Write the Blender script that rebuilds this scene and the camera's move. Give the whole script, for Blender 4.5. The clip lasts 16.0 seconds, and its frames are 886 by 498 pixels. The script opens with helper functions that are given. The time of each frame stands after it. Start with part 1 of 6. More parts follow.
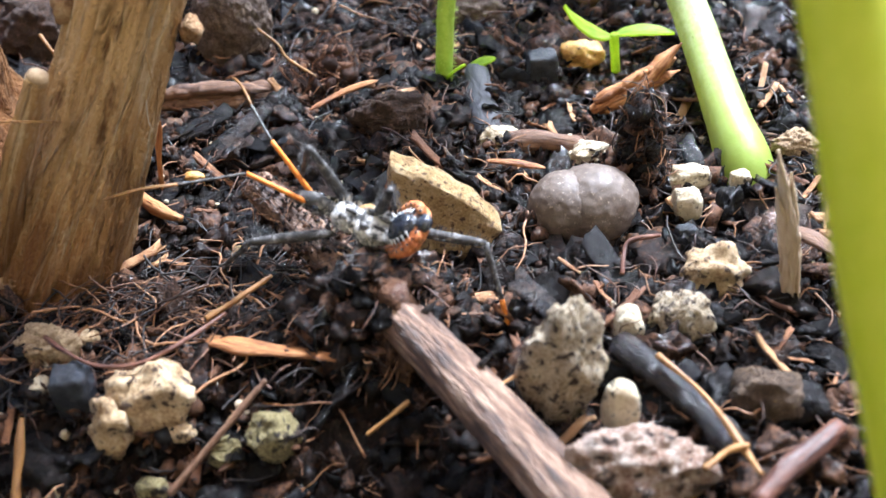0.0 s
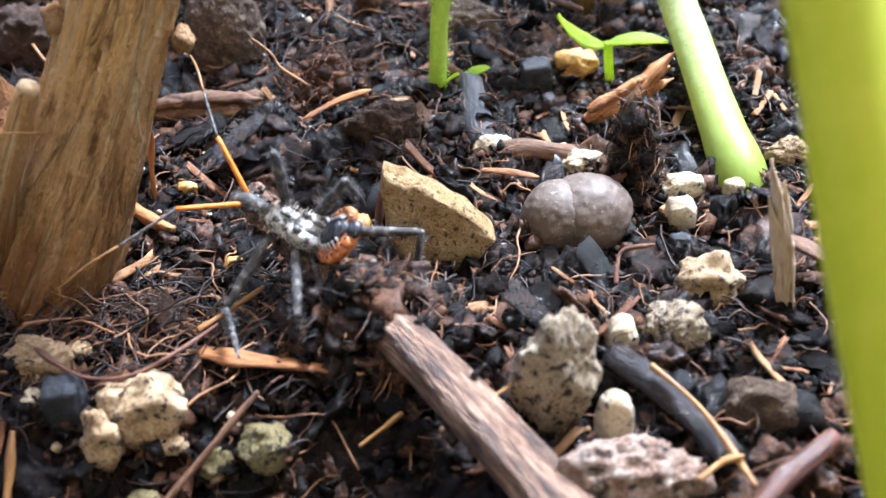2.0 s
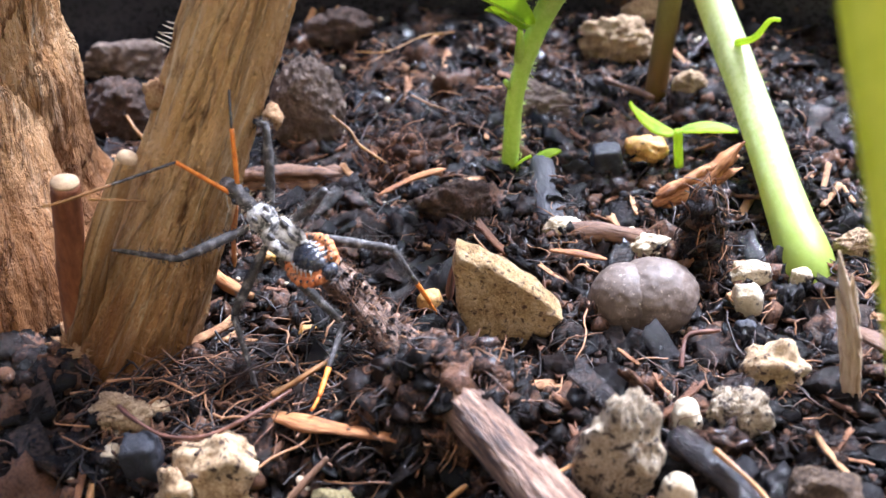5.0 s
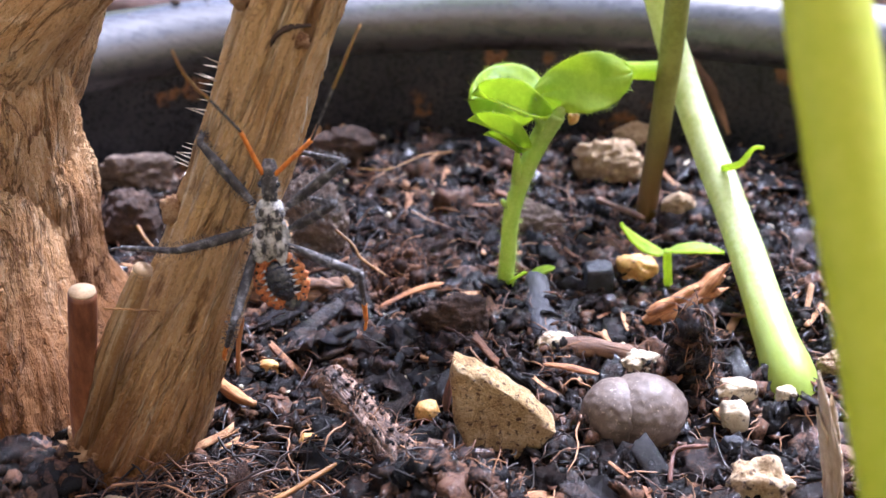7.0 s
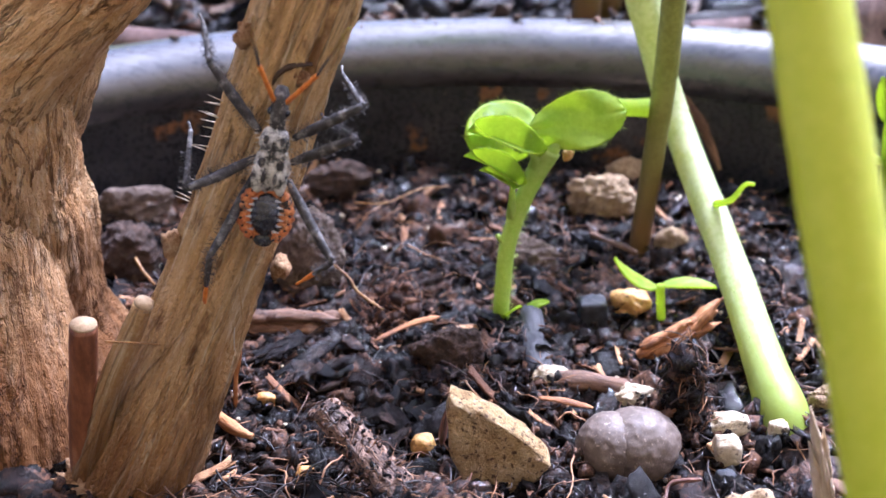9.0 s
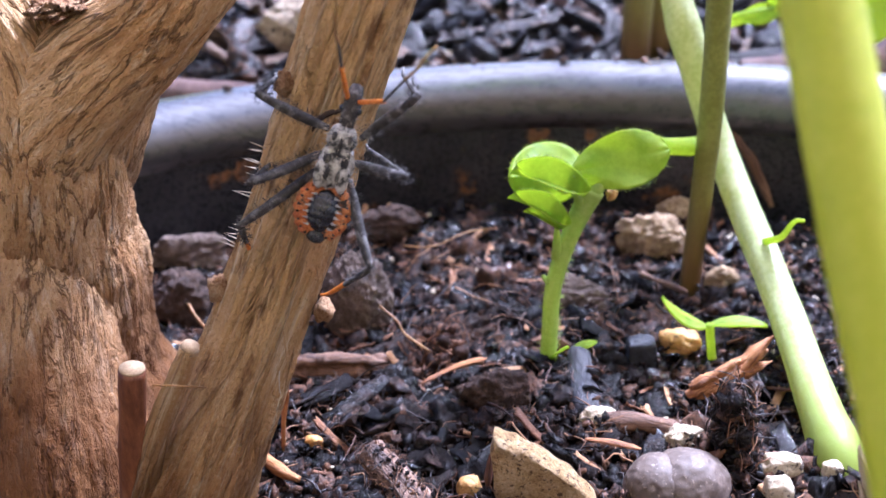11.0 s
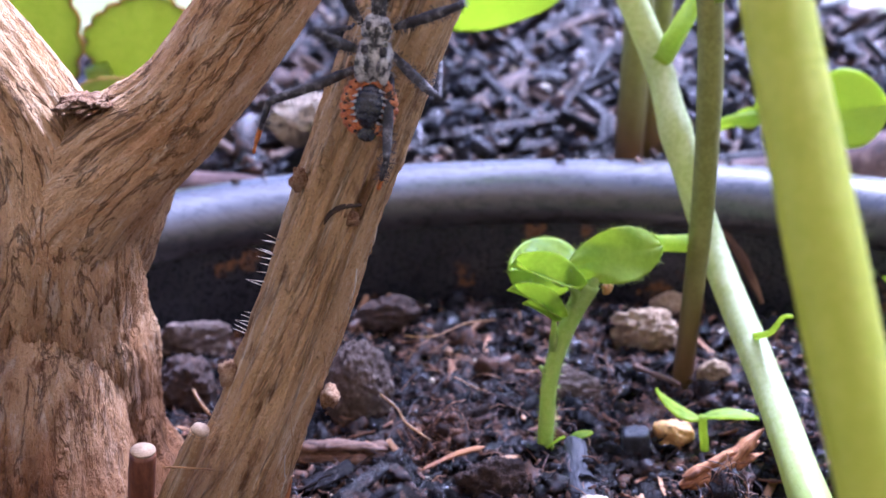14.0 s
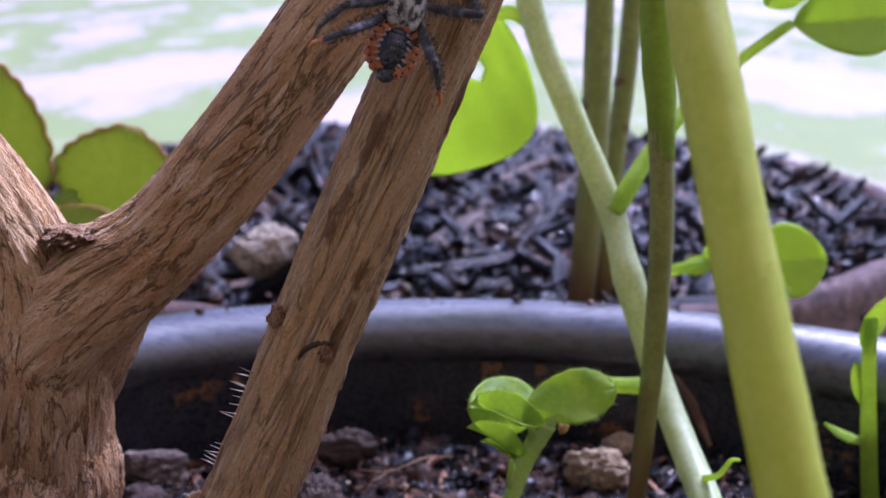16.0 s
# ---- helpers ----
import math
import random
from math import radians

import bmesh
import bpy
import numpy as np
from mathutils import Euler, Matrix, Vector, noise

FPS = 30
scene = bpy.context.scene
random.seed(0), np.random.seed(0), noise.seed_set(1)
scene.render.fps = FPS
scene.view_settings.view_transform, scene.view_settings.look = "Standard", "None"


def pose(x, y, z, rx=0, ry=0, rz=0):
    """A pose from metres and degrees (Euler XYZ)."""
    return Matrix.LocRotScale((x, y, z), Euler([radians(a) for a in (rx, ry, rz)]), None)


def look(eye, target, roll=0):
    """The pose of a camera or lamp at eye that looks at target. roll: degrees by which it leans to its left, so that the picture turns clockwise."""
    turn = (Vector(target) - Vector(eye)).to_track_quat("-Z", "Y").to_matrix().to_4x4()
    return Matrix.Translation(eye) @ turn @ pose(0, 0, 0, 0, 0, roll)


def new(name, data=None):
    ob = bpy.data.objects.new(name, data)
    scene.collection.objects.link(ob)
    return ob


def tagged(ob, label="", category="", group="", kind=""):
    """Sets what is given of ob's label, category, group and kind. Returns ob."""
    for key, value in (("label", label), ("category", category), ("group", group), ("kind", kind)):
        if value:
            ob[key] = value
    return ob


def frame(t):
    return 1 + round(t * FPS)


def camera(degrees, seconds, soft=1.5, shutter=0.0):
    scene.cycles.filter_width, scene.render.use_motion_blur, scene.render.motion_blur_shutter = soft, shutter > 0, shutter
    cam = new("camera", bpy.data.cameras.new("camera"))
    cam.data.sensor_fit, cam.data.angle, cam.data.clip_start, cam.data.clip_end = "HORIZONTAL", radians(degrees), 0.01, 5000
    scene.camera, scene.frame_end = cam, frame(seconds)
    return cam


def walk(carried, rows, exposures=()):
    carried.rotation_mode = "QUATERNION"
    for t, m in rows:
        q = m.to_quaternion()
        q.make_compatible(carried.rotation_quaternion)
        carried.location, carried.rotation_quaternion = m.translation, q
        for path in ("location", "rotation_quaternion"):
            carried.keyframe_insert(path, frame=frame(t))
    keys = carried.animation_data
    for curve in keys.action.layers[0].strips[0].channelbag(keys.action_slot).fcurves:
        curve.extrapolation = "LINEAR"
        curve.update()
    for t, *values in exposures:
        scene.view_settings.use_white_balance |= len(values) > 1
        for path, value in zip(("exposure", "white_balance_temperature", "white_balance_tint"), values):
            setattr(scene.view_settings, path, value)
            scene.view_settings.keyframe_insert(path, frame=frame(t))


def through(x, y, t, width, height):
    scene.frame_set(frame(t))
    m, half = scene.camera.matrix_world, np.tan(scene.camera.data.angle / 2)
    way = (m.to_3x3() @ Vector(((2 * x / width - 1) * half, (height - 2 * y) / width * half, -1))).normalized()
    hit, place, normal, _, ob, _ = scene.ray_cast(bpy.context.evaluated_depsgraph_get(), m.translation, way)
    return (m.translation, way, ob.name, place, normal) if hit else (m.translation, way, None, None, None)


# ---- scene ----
# ---- units and path (places are in centimetres, scaled to metres) ----
C = 0.01


def view(x, y, z, yaw, pitch, roll):
    """A camera pose from centimetres and degrees."""
    turn = Euler((radians(90 + pitch), 0, radians(yaw))).to_matrix().to_4x4()
    return Matrix.Translation((x * C, y * C, z * C)) @ turn @ pose(0, 0, 0, 0, 0, roll)


cam = camera(45.9, 16.0, soft=1.5)
cam.data.dof.use_dof = True
cam.data.dof.focus_distance = 0.095
cam.data.dof.aperture_fstop = 45
walk(cam, [
    (0, view(-0.000, -8.396, 5.641, -1.47, -38.85, -2.68)),
    (0.5, view(0.004, -8.403, 5.660, -1.68, -38.81, -2.61)),
    (1, view(0.014, -8.387, 5.655, -1.75, -38.74, -2.58)),
    (1.5, view(0.045, -8.364, 5.652, -1.76, -38.61, -2.65)),
    (2, view(0.038, -8.358, 5.644, -1.66, -38.50, -2.75)),
    (2.5, view(0.002, -8.349, 5.649, -1.58, -38.48, -2.79)),
    (3, view(0.012, -8.336, 5.640, -1.44, -38.42, -2.91)),
    (3.5, view(0.004, -8.337, 5.642, -0.99, -38.10, -3.04)),
    (4, view(-0.059, -8.412, 5.708, 0.25, -36.76, -3.03)),
    (4.2, view(-0.061, -8.427, 5.723, 0.96, -36.16, -3.17)),
    (6.3, view(-0.018, -8.764, 5.989, 2.59, -30.80, -2.38)),
    (6.5, view(-0.096, -8.769, 6.014, 1.93, -30.09, -1.90)),
    (7, view(-0.079, -8.870, 6.073, 1.54, -28.35, -1.38)),
    (7.5, view(-0.072, -8.945, 6.118, 1.34, -27.29, -1.10)),
    (8, view(-0.085, -8.989, 6.158, 1.24, -26.95, -0.96)),
    (10.3, view(-0.159, -8.946, 6.164, 0.66, -25.45, -0.90)),
    (10.5, view(-0.087, -8.982, 6.155, 1.90, -25.07, -1.36)),
    (11, view(0.063, -9.027, 6.157, 4.65, -24.10, -3.32)),
    (11.5, view(0.145, -9.058, 6.146, 5.80, -23.78, -4.26)),
    (12, view(0.163, -9.074, 6.144, 5.94, -23.70, -4.43)),
    (12.5, view(0.189, -9.065, 6.139, 6.00, -23.66, -4.47)),
    (13, view(0.176, -9.073, 6.140, 6.01, -23.35, -4.51)),
    (13.5, view(0.114, -9.161, 6.177, 5.33, -22.03, -3.78)),
    (14, view(0.003, -9.420, 6.306, 4.00, -19.08, -2.26)),
    (14.5, view(-0.142, -9.610, 6.364, 2.68, -15.62, -0.79)),
    (15, view(-0.260, -9.768, 6.384, 1.78, -12.65, 0.11)),
    (15.5, view(-0.233, -9.956, 6.476, 1.32, -11.95, 0.23)),
    (16, view(-0.173, -9.878, 6.523, 0.89, -11.93, 0.36)),
], exposures=[(0, 1.34, 5250, 10), (3.0, 1.36, 5200, 12), (5.0, 1.42, 5220, 18), (6.8, 1.40, 5200, 23), (8.0, 1.34, 5120, 25), (13.0, 1.33, 4760, 33), (14.5, 0.84, 4600, 40), (15.2, 0.42, 4660, 42), (16.0, 0.26, 4740, 40)])

# ---- light ----
world = bpy.data.worlds.new("sky")
scene.world = world
world.use_nodes = True
sky = world.node_tree.nodes.new("ShaderNodeTexSky")
sky.sky_type, sky.sun_disc = "NISHITA", False
SUN_UP, SUN_TURN = radians(53), radians(35)
sky.sun_elevation, sky.sun_rotation = SUN_UP, SUN_TURN
sky.air_density, sky.dust_density = 1.0, 5.0
backdrop = world.node_tree.nodes["Background"]
backdrop.inputs["Strength"].default_value = 0.12
world.node_tree.links.new(sky.outputs[0], backdrop.inputs["Color"])
sun = new("sun", bpy.data.lights.new("sun", "SUN"))
sun.data.energy, sun.data.angle, sun.data.color = 5.0, radians(13), (1.0, 0.96, 0.91)
sun.matrix_world = look((math.sin(SUN_TURN) * math.cos(SUN_UP), math.cos(SUN_TURN) * math.cos(SUN_UP), math.sin(SUN_UP)), (0, 0, 0))


# ---- materials ----
def material(name, stops, scale, rough=0.7, stretch=(1, 1, 1), grain=0.5, grain_scale=None, bump=0.3, depth=0.02, spec=0.5,
             spots=None, clear=0.0, glow=0.0, sub=0.0, metal=0.0, warp=0.0, per_piece=0.0, along=False):
    """A surface from a colour ramp over noise. scale: features a centimetre; depth: relief in centimetres; spots: (colour, features a centimetre, share); along: the grain follows the stem."""
    m = bpy.data.materials.new(name)
    m.use_nodes = True
    nt = m.node_tree
    b = nt.nodes["Principled BSDF"]
    link = nt.links.new

    def node(kind, **inputs):
        n = nt.nodes.new(kind)
        for key, value in inputs.items():
            n.inputs[key.replace("_", " ")].default_value = value
        return n

    tc = node("ShaderNodeTexCoord")
    mp = node("ShaderNodeMapping")
    mp.inputs["Scale"].default_value = [(1 if along else 100) * s for s in stretch]
    if along:
        way = node("ShaderNodeAttribute")
        way.attribute_name = "grain"
        link(way.outputs["Vector"], mp.inputs["Vector"])
    else:
        link(tc.outputs["Object"], mp.inputs["Vector"])
    big = node("ShaderNodeTexNoise", Scale=scale, Detail=6.0, Roughness=0.6, Distortion=warp)
    fine = node("ShaderNodeTexNoise", Scale=grain_scale or scale * 7, Detail=5.0, Roughness=0.7)
    for n in (big, fine):
        link(mp.outputs[0], n.inputs["Vector"])
    mix = node("ShaderNodeMix", Factor=grain)
    mix.data_type = "FLOAT"
    link(big.outputs["Fac"], mix.inputs[2])
    link(fine.outputs["Fac"], mix.inputs[3])
    value = mix.outputs[0]
    if per_piece:
        geo, ran = node("ShaderNodeNewGeometry"), node("ShaderNodeMath")
        ran.operation = "MULTIPLY_ADD"
        ran.inputs[1].default_value, ran.inputs[2].default_value = per_piece, -per_piece / 2
        info, both, whole = node("ShaderNodeObjectInfo"), node("ShaderNodeMath"), node("ShaderNodeMath")
        whole.operation = "FRACT"
        link(geo.outputs["Random Per Island"], both.inputs[0])
        link(info.outputs["Random"], both.inputs[1])
        link(both.outputs[0], whole.inputs[0])
        link(whole.outputs[0], ran.inputs[0])
        add = node("ShaderNodeMath")
        link(value, add.inputs[0])
        link(ran.outputs[0], add.inputs[1])
        value = add.outputs[0]
    ramp = node("ShaderNodeValToRGB")
    el = ramp.color_ramp.elements
    while len(el) < len(stops):
        el.new(0.5)
    for e, (p, c) in zip(el, stops):
        e.position, e.color = 0.5 + (p - 0.5) * 0.46, (*c, 1)
    link(value, ramp.inputs[0])
    colour = ramp.outputs[0]
    if spots:
        dots = node("ShaderNodeTexNoise", Scale=spots[1], Detail=4.0, Roughness=0.65)
        link(mp.outputs[0], dots.inputs["Vector"])
        cut = node("ShaderNodeMapRange")
        cut.inputs[1].default_value, cut.inputs[2].default_value = 0.62 - spots[2] * 0.3, 0.68 - spots[2] * 0.3
        link(dots.outputs["Fac"], cut.inputs[0])
        over = node("ShaderNodeMix")
        over.data_type = "RGBA"
        link(cut.outputs[0], over.inputs[0])
        link(colour, over.inputs[6])
        over.inputs[7].default_value = (*spots[0], 1)
        colour = over.outputs[2]
    link(colour, b.inputs["Base Color"])
    rr = node("ShaderNodeMapRange")
    rr.inputs[1].default_value, rr.inputs[2].default_value = 0.3, 0.7
    rr.inputs[3].default_value, rr.inputs[4].default_value = max(rough - 0.15, 0.03), min(rough + 0.15, 1.0)
    link(fine.outputs["Fac"], rr.inputs[0])
    link(rr.outputs[0], b.inputs["Roughness"])
    b.inputs["Specular IOR Level"].default_value = spec
    b.inputs["Metallic"].default_value = metal
    b.inputs["Coat Weight"].default_value = clear
    b.inputs["Coat Roughness"].default_value = 0.13
    if sub:
        b.inputs["Subsurface Weight"].default_value = sub
        b.inputs["Subsurface Radius"].default_value = (0.5, 0.6, 0.15)
        b.inputs["Subsurface Scale"].default_value = 0.002
    bp = node("ShaderNodeBump", Strength=bump, Distance=depth * C * 2.0)
    link(mix.outputs[0], bp.inputs["Height"])
    link(bp.outputs[0], b.inputs["Normal"])
    link(bp.outputs[0], b.inputs["Coat Normal"])
    return m


def leafy(name, dark, light, through=0.5, rough=0.45, veins=8.0):
    """Living green tissue that lets light through."""
    m = material(name, [(0.3, dark), (0.7, light)], 4.0, rough=rough, bump=0.2, depth=0.02, grain=0.5, grain_scale=16)
    nt = m.node_tree
    b, out = nt.nodes["Principled BSDF"], nt.nodes["Material Output"]
    tr = nt.nodes.new("ShaderNodeBsdfTranslucent")
    tr.inputs["Color"].default_value = (min(light[0] * 1.5, 1), min(light[1] * 1.35, 1), light[2] * 0.7, 1)
    mx = nt.nodes.new("ShaderNodeMixShader")
    mx.inputs[0].default_value = through
    nt.links.new(b.outputs[0], mx.inputs[1])
    nt.links.new(tr.outputs[0], mx.inputs[2])
    nt.links.new(mx.outputs[0], out.inputs["Surface"])
    return m


SOIL = material("soil", [(0.3, (0.003, 0.002, 0.002)), (0.5, (0.009, 0.0052, 0.004)), (0.75, (0.045, 0.022, 0.014))], 9, rough=0.45, grain=0.6, grain_scale=50, bump=1.0, depth=0.014, spec=0.05, clear=0.42)
CRUMB = material("soil crumbs", [(0.15, (0.0014, 0.0011, 0.001)), (0.45, (0.0042, 0.0026, 0.0021)), (0.68, (0.017, 0.0085, 0.0057)), (1.0, (0.13, 0.065, 0.036))], 11, rough=0.5, grain=0.55, grain_scale=42, bump=1.0, depth=0.02, spec=0.05, per_piece=0.45, clear=0.5)
CHIPS = material("bark chips", [(0.2, (0.003, 0.003, 0.0034)), (0.6, (0.008, 0.0066, 0.0064)), (1.05, (0.07, 0.042, 0.03))], 6, rough=0.5, stretch=(1, 1, 3), bump=1.0, depth=0.02, spec=0.05, per_piece=0.35, clear=0.8)
FIBRE = material("root fibres", [(0.15, (0.008, 0.004, 0.003)), (0.5, (0.032, 0.0135, 0.007)), (0.8, (0.12, 0.048, 0.019)), (1.1, (0.34, 0.17, 0.075))], 5, rough=0.55, per_piece=0.6, clear=0.12)


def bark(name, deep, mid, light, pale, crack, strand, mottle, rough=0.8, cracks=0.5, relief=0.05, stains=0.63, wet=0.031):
    """Fibrous bark along a stem, its foot stained orange in patches and darkened to paint in shade. crack, strand,
    mottle: features a centimetre across and along it; wet: height of that foot, in metres.
    """
    m = bpy.data.materials.new(name)
    m.use_nodes = True
    nt = m.node_tree
    b = nt.nodes["Principled BSDF"]
    link = nt.links.new
    way = nt.nodes.new("ShaderNodeAttribute")
    way.attribute_name = "grain"

    def field(size, detail, roughness, warp=0.0):
        mp, n = nt.nodes.new("ShaderNodeMapping"), nt.nodes.new("ShaderNodeTexNoise")
        mp.inputs["Scale"].default_value = (size[0], size[0], size[1])
        n.inputs["Scale"].default_value, n.inputs["Detail"].default_value = 1.0, detail
        n.inputs["Roughness"].default_value, n.inputs["Distortion"].default_value = roughness, warp
        link(way.outputs["Vector"], mp.inputs["Vector"])
        link(mp.outputs[0], n.inputs["Vector"])
        return n.outputs["Fac"]

    def math2(kind, a, c, d=None):
        n = nt.nodes.new("ShaderNodeMath")
        n.operation = kind
        for k, v in enumerate((a, c, d)):
            if isinstance(v, (int, float)):
                n.inputs[k].default_value = v
            elif v is not None:
                link(v, n.inputs[k])
        return n.outputs[0]

    def mixed(fac, a, c):
        n = nt.nodes.new("ShaderNodeMix")
        n.data_type = "RGBA"
        for k, v in ((0, fac), (6, a), (7, c)):
            if isinstance(v, tuple):
                n.inputs[k].default_value = (*v, 1)
            elif isinstance(v, (int, float)):
                n.inputs[k].default_value = v
            else:
                link(v, n.inputs[k])
        return n.outputs[2]

    def cut(value, low, high):
        n = nt.nodes.new("ShaderNodeMapRange")
        n.interpolation_type = "SMOOTHSTEP"
        n.inputs[1].default_value, n.inputs[2].default_value = low, high
        link(value, n.inputs[0])
        return n.outputs[0]

    broad, fibres = field(mottle, 4.0, 0.6, 0.5), field(strand, 5.0, 0.7, 0.2)
    speck = field((38.0, 22.0), 3.0, 0.7)
    ridge = field(crack, 5.0, 0.62, 0.5)
    split = math2("ABSOLUTE", math2("SUBTRACT", ridge, 0.5), 0.0)
    open_crack = cut(split, 0.028, 0.0)
    tone = mixed(cut(broad, 0.34, 0.66), mid, light)
    tone = mixed(cut(fibres, 0.50, 0.72), tone, pale)
    tone = mixed(math2("MULTIPLY", cut(fibres, 0.44, 0.28), 0.6), tone, deep)
    tone = mixed(math2("MULTIPLY", cut(speck, 0.52, 0.70), 0.35), tone, pale)
    tone = mixed(math2("MULTIPLY", cut(speck, 0.44, 0.28), 0.5), tone, deep)
    tone = mixed(math2("MULTIPLY", open_crack, cracks), tone, tuple(c * 0.45 for c in deep))
    stain = cut(field((mottle[0] * 1.7, mottle[1] * 2.0), 5.0, 0.6), stains, stains + 0.07)
    tone = mixed(math2("MULTIPLY", stain, 0.8), tone, deep)
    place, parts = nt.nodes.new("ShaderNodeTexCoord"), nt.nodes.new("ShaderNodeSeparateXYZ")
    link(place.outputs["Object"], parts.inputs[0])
    # orange stain at the foot, with the shade there mixed into its colour
    foot_stain_shade = cut(math2("MULTIPLY_ADD", field((1.4, 0.6), 4.0, 0.65, 0.8), 0.040, parts.outputs["Z"]), wet + 0.008, wet * 0.22 + 0.008)
    tone = mixed(math2("MULTIPLY", foot_stain_shade, 0.92), tone, (0.145, 0.052, 0.009))
    link(tone, b.inputs["Base Color"])
    b.inputs["Roughness"].default_value = rough
    b.inputs["Specular IOR Level"].default_value = 0.3
    rise = math2("MULTIPLY_ADD", fibres, 0.8, math2("MULTIPLY", speck, 0.35))
    rise = math2("MULTIPLY_ADD", open_crack, -0.5 * cracks, rise)
    bp = nt.nodes.new("ShaderNodeBump")
    bp.inputs["Strength"].default_value, bp.inputs["Distance"].default_value = 1.0, relief * C
    link(rise, bp.inputs["Height"])
    link(bp.outputs[0], b.inputs["Normal"])
    return m


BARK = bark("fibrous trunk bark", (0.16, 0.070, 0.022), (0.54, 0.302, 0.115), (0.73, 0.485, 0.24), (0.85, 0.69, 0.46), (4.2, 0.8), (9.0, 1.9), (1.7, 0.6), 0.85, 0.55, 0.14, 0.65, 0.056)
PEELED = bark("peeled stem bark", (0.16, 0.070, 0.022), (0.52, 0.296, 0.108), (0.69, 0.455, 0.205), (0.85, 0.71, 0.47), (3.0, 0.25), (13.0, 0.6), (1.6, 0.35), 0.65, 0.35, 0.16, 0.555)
BARKBIT = material("bark flakes", [(0.22, (0.12, 0.052, 0.022)), (0.40, (0.32, 0.17, 0.08)), (0.56, (0.50, 0.31, 0.16)), (0.82, (0.62, 0.46, 0.28))], 6, rough=0.8, grain=0.5, bump=1.0, depth=0.06, spec=0.2)
PUMICE = material("pumice", [(0.20, (0.20, 0.125, 0.065)), (0.40, (0.48, 0.365, 0.225)), (0.58, (0.63, 0.53, 0.38)), (0.8, (0.74, 0.67, 0.55))], 7, rough=0.7, bump=1.0, depth=0.05, spots=((0.06, 0.036, 0.024), 14, 0.30), grain=0.7)
PERLITE = material("perlite", [(0.22, (0.40, 0.29, 0.16)), (0.45, (0.62, 0.52, 0.35)), (0.8, (0.74, 0.67, 0.52))], 5, rough=0.6, bump=0.8, depth=0.05, spots=((0.07, 0.05, 0.035), 8, 0.16))
CREAM = material("cream stone", [(0.25, (0.16, 0.085, 0.04)), (0.42, (0.44, 0.30, 0.155)), (0.58, (0.58, 0.44, 0.265)), (0.8, (0.70, 0.59, 0.42))], 5, rough=0.75, bump=0.8, depth=0.04, spots=((0.07, 0.04, 0.025), 9, 0.2), grain=0.5)
PINKISH = material("pink stone", [(0.30, (0.15, 0.07, 0.04)), (0.44, (0.36, 0.21, 0.14)), (0.56, (0.58, 0.44, 0.35)), (0.70, (0.74, 0.64, 0.56))], 7, rough=0.7, bump=1.0, depth=0.05, spots=((0.05, 0.03, 0.022), 9, 0.2), grain=0.6)
GREYCLOD = material("grey clay", [(0.3, (0.075, 0.054, 0.042)), (0.55, (0.18, 0.13, 0.10)), (0.75, (0.34, 0.27, 0.22))], 7, rough=0.85, bump=1.0, depth=0.04, grain=0.6)
BROWNCLOD = material("brown clay", [(0.3, (0.03, 0.018, 0.013)), (0.55, (0.085, 0.05, 0.034)), (0.75, (0.18, 0.11, 0.075))], 7, rough=0.8, bump=1.0, depth=0.05, grain=0.6)
LOAM = material("pale loam", [(0.3, (0.05, 0.03, 0.018)), (0.55, (0.15, 0.095, 0.055)), (0.78, (0.36, 0.26, 0.17))], 8, rough=0.75, bump=1.0, depth=0.05, grain=0.6)
AMBER = material("amber bead", [(0.3, (0.36, 0.18, 0.04)), (0.6, (0.56, 0.32, 0.09)), (0.8, (0.68, 0.46, 0.2))], 6, rough=0.5, bump=0.5, spots=((0.08, 0.04, 0.02), 12, 0.14), sub=0.2)
TAN = material("tan stone", [(0.3, (0.22, 0.14, 0.075)), (0.55, (0.44, 0.315, 0.18)), (0.75, (0.62, 0.49, 0.32))], 5, rough=0.8, bump=0.9, depth=0.04, grain=0.6)
OLIVE = material("olive stone", [(0.3, (0.14, 0.11, 0.04)), (0.55, (0.34, 0.28, 0.12)), (0.75, (0.52, 0.45, 0.24))], 7, rough=0.8, bump=1.0, depth=0.05, spots=((0.03, 0.02, 0.015), 9, 0.3), grain=0.6)
CHARCOAL = material("charcoal", [(0.3, (0.012, 0.014, 0.018)), (0.6, (0.035, 0.04, 0.052)), (0.8, (0.08, 0.085, 0.10))], 6, rough=0.4, bump=0.7, depth=0.03)
BALL = material("seed shell", [(0.3, (0.08, 0.058, 0.044)), (0.55, (0.125, 0.094, 0.074)), (0.8, (0.20, 0.155, 0.125))], 2.5, rough=0.6, bump=0.3, depth=0.02, spots=((0.30, 0.24, 0.19), 26, 0.05), grain=0.5)
SHARD = material("ochre shard", [(0.22, (0.28, 0.15, 0.05)), (0.45, (0.58, 0.38, 0.155)), (0.74, (0.77, 0.60, 0.34))], 6, rough=0.55, bump=1.0, depth=0.08, spots=((0.13, 0.065, 0.026), 20, 0.18), grain=0.5)
TWIG = material("twig bark", [(0.22, (0.025, 0.013, 0.010)), (0.40, (0.10, 0.055, 0.035)), (0.56, (0.25, 0.145, 0.09)), (0.80, (0.55, 0.40, 0.29))], 7, rough=0.6, bump=1.0, depth=0.07, grain=0.6, grain_scale=20, stretch=(1, 1, 0.15), along=True, clear=0.15)
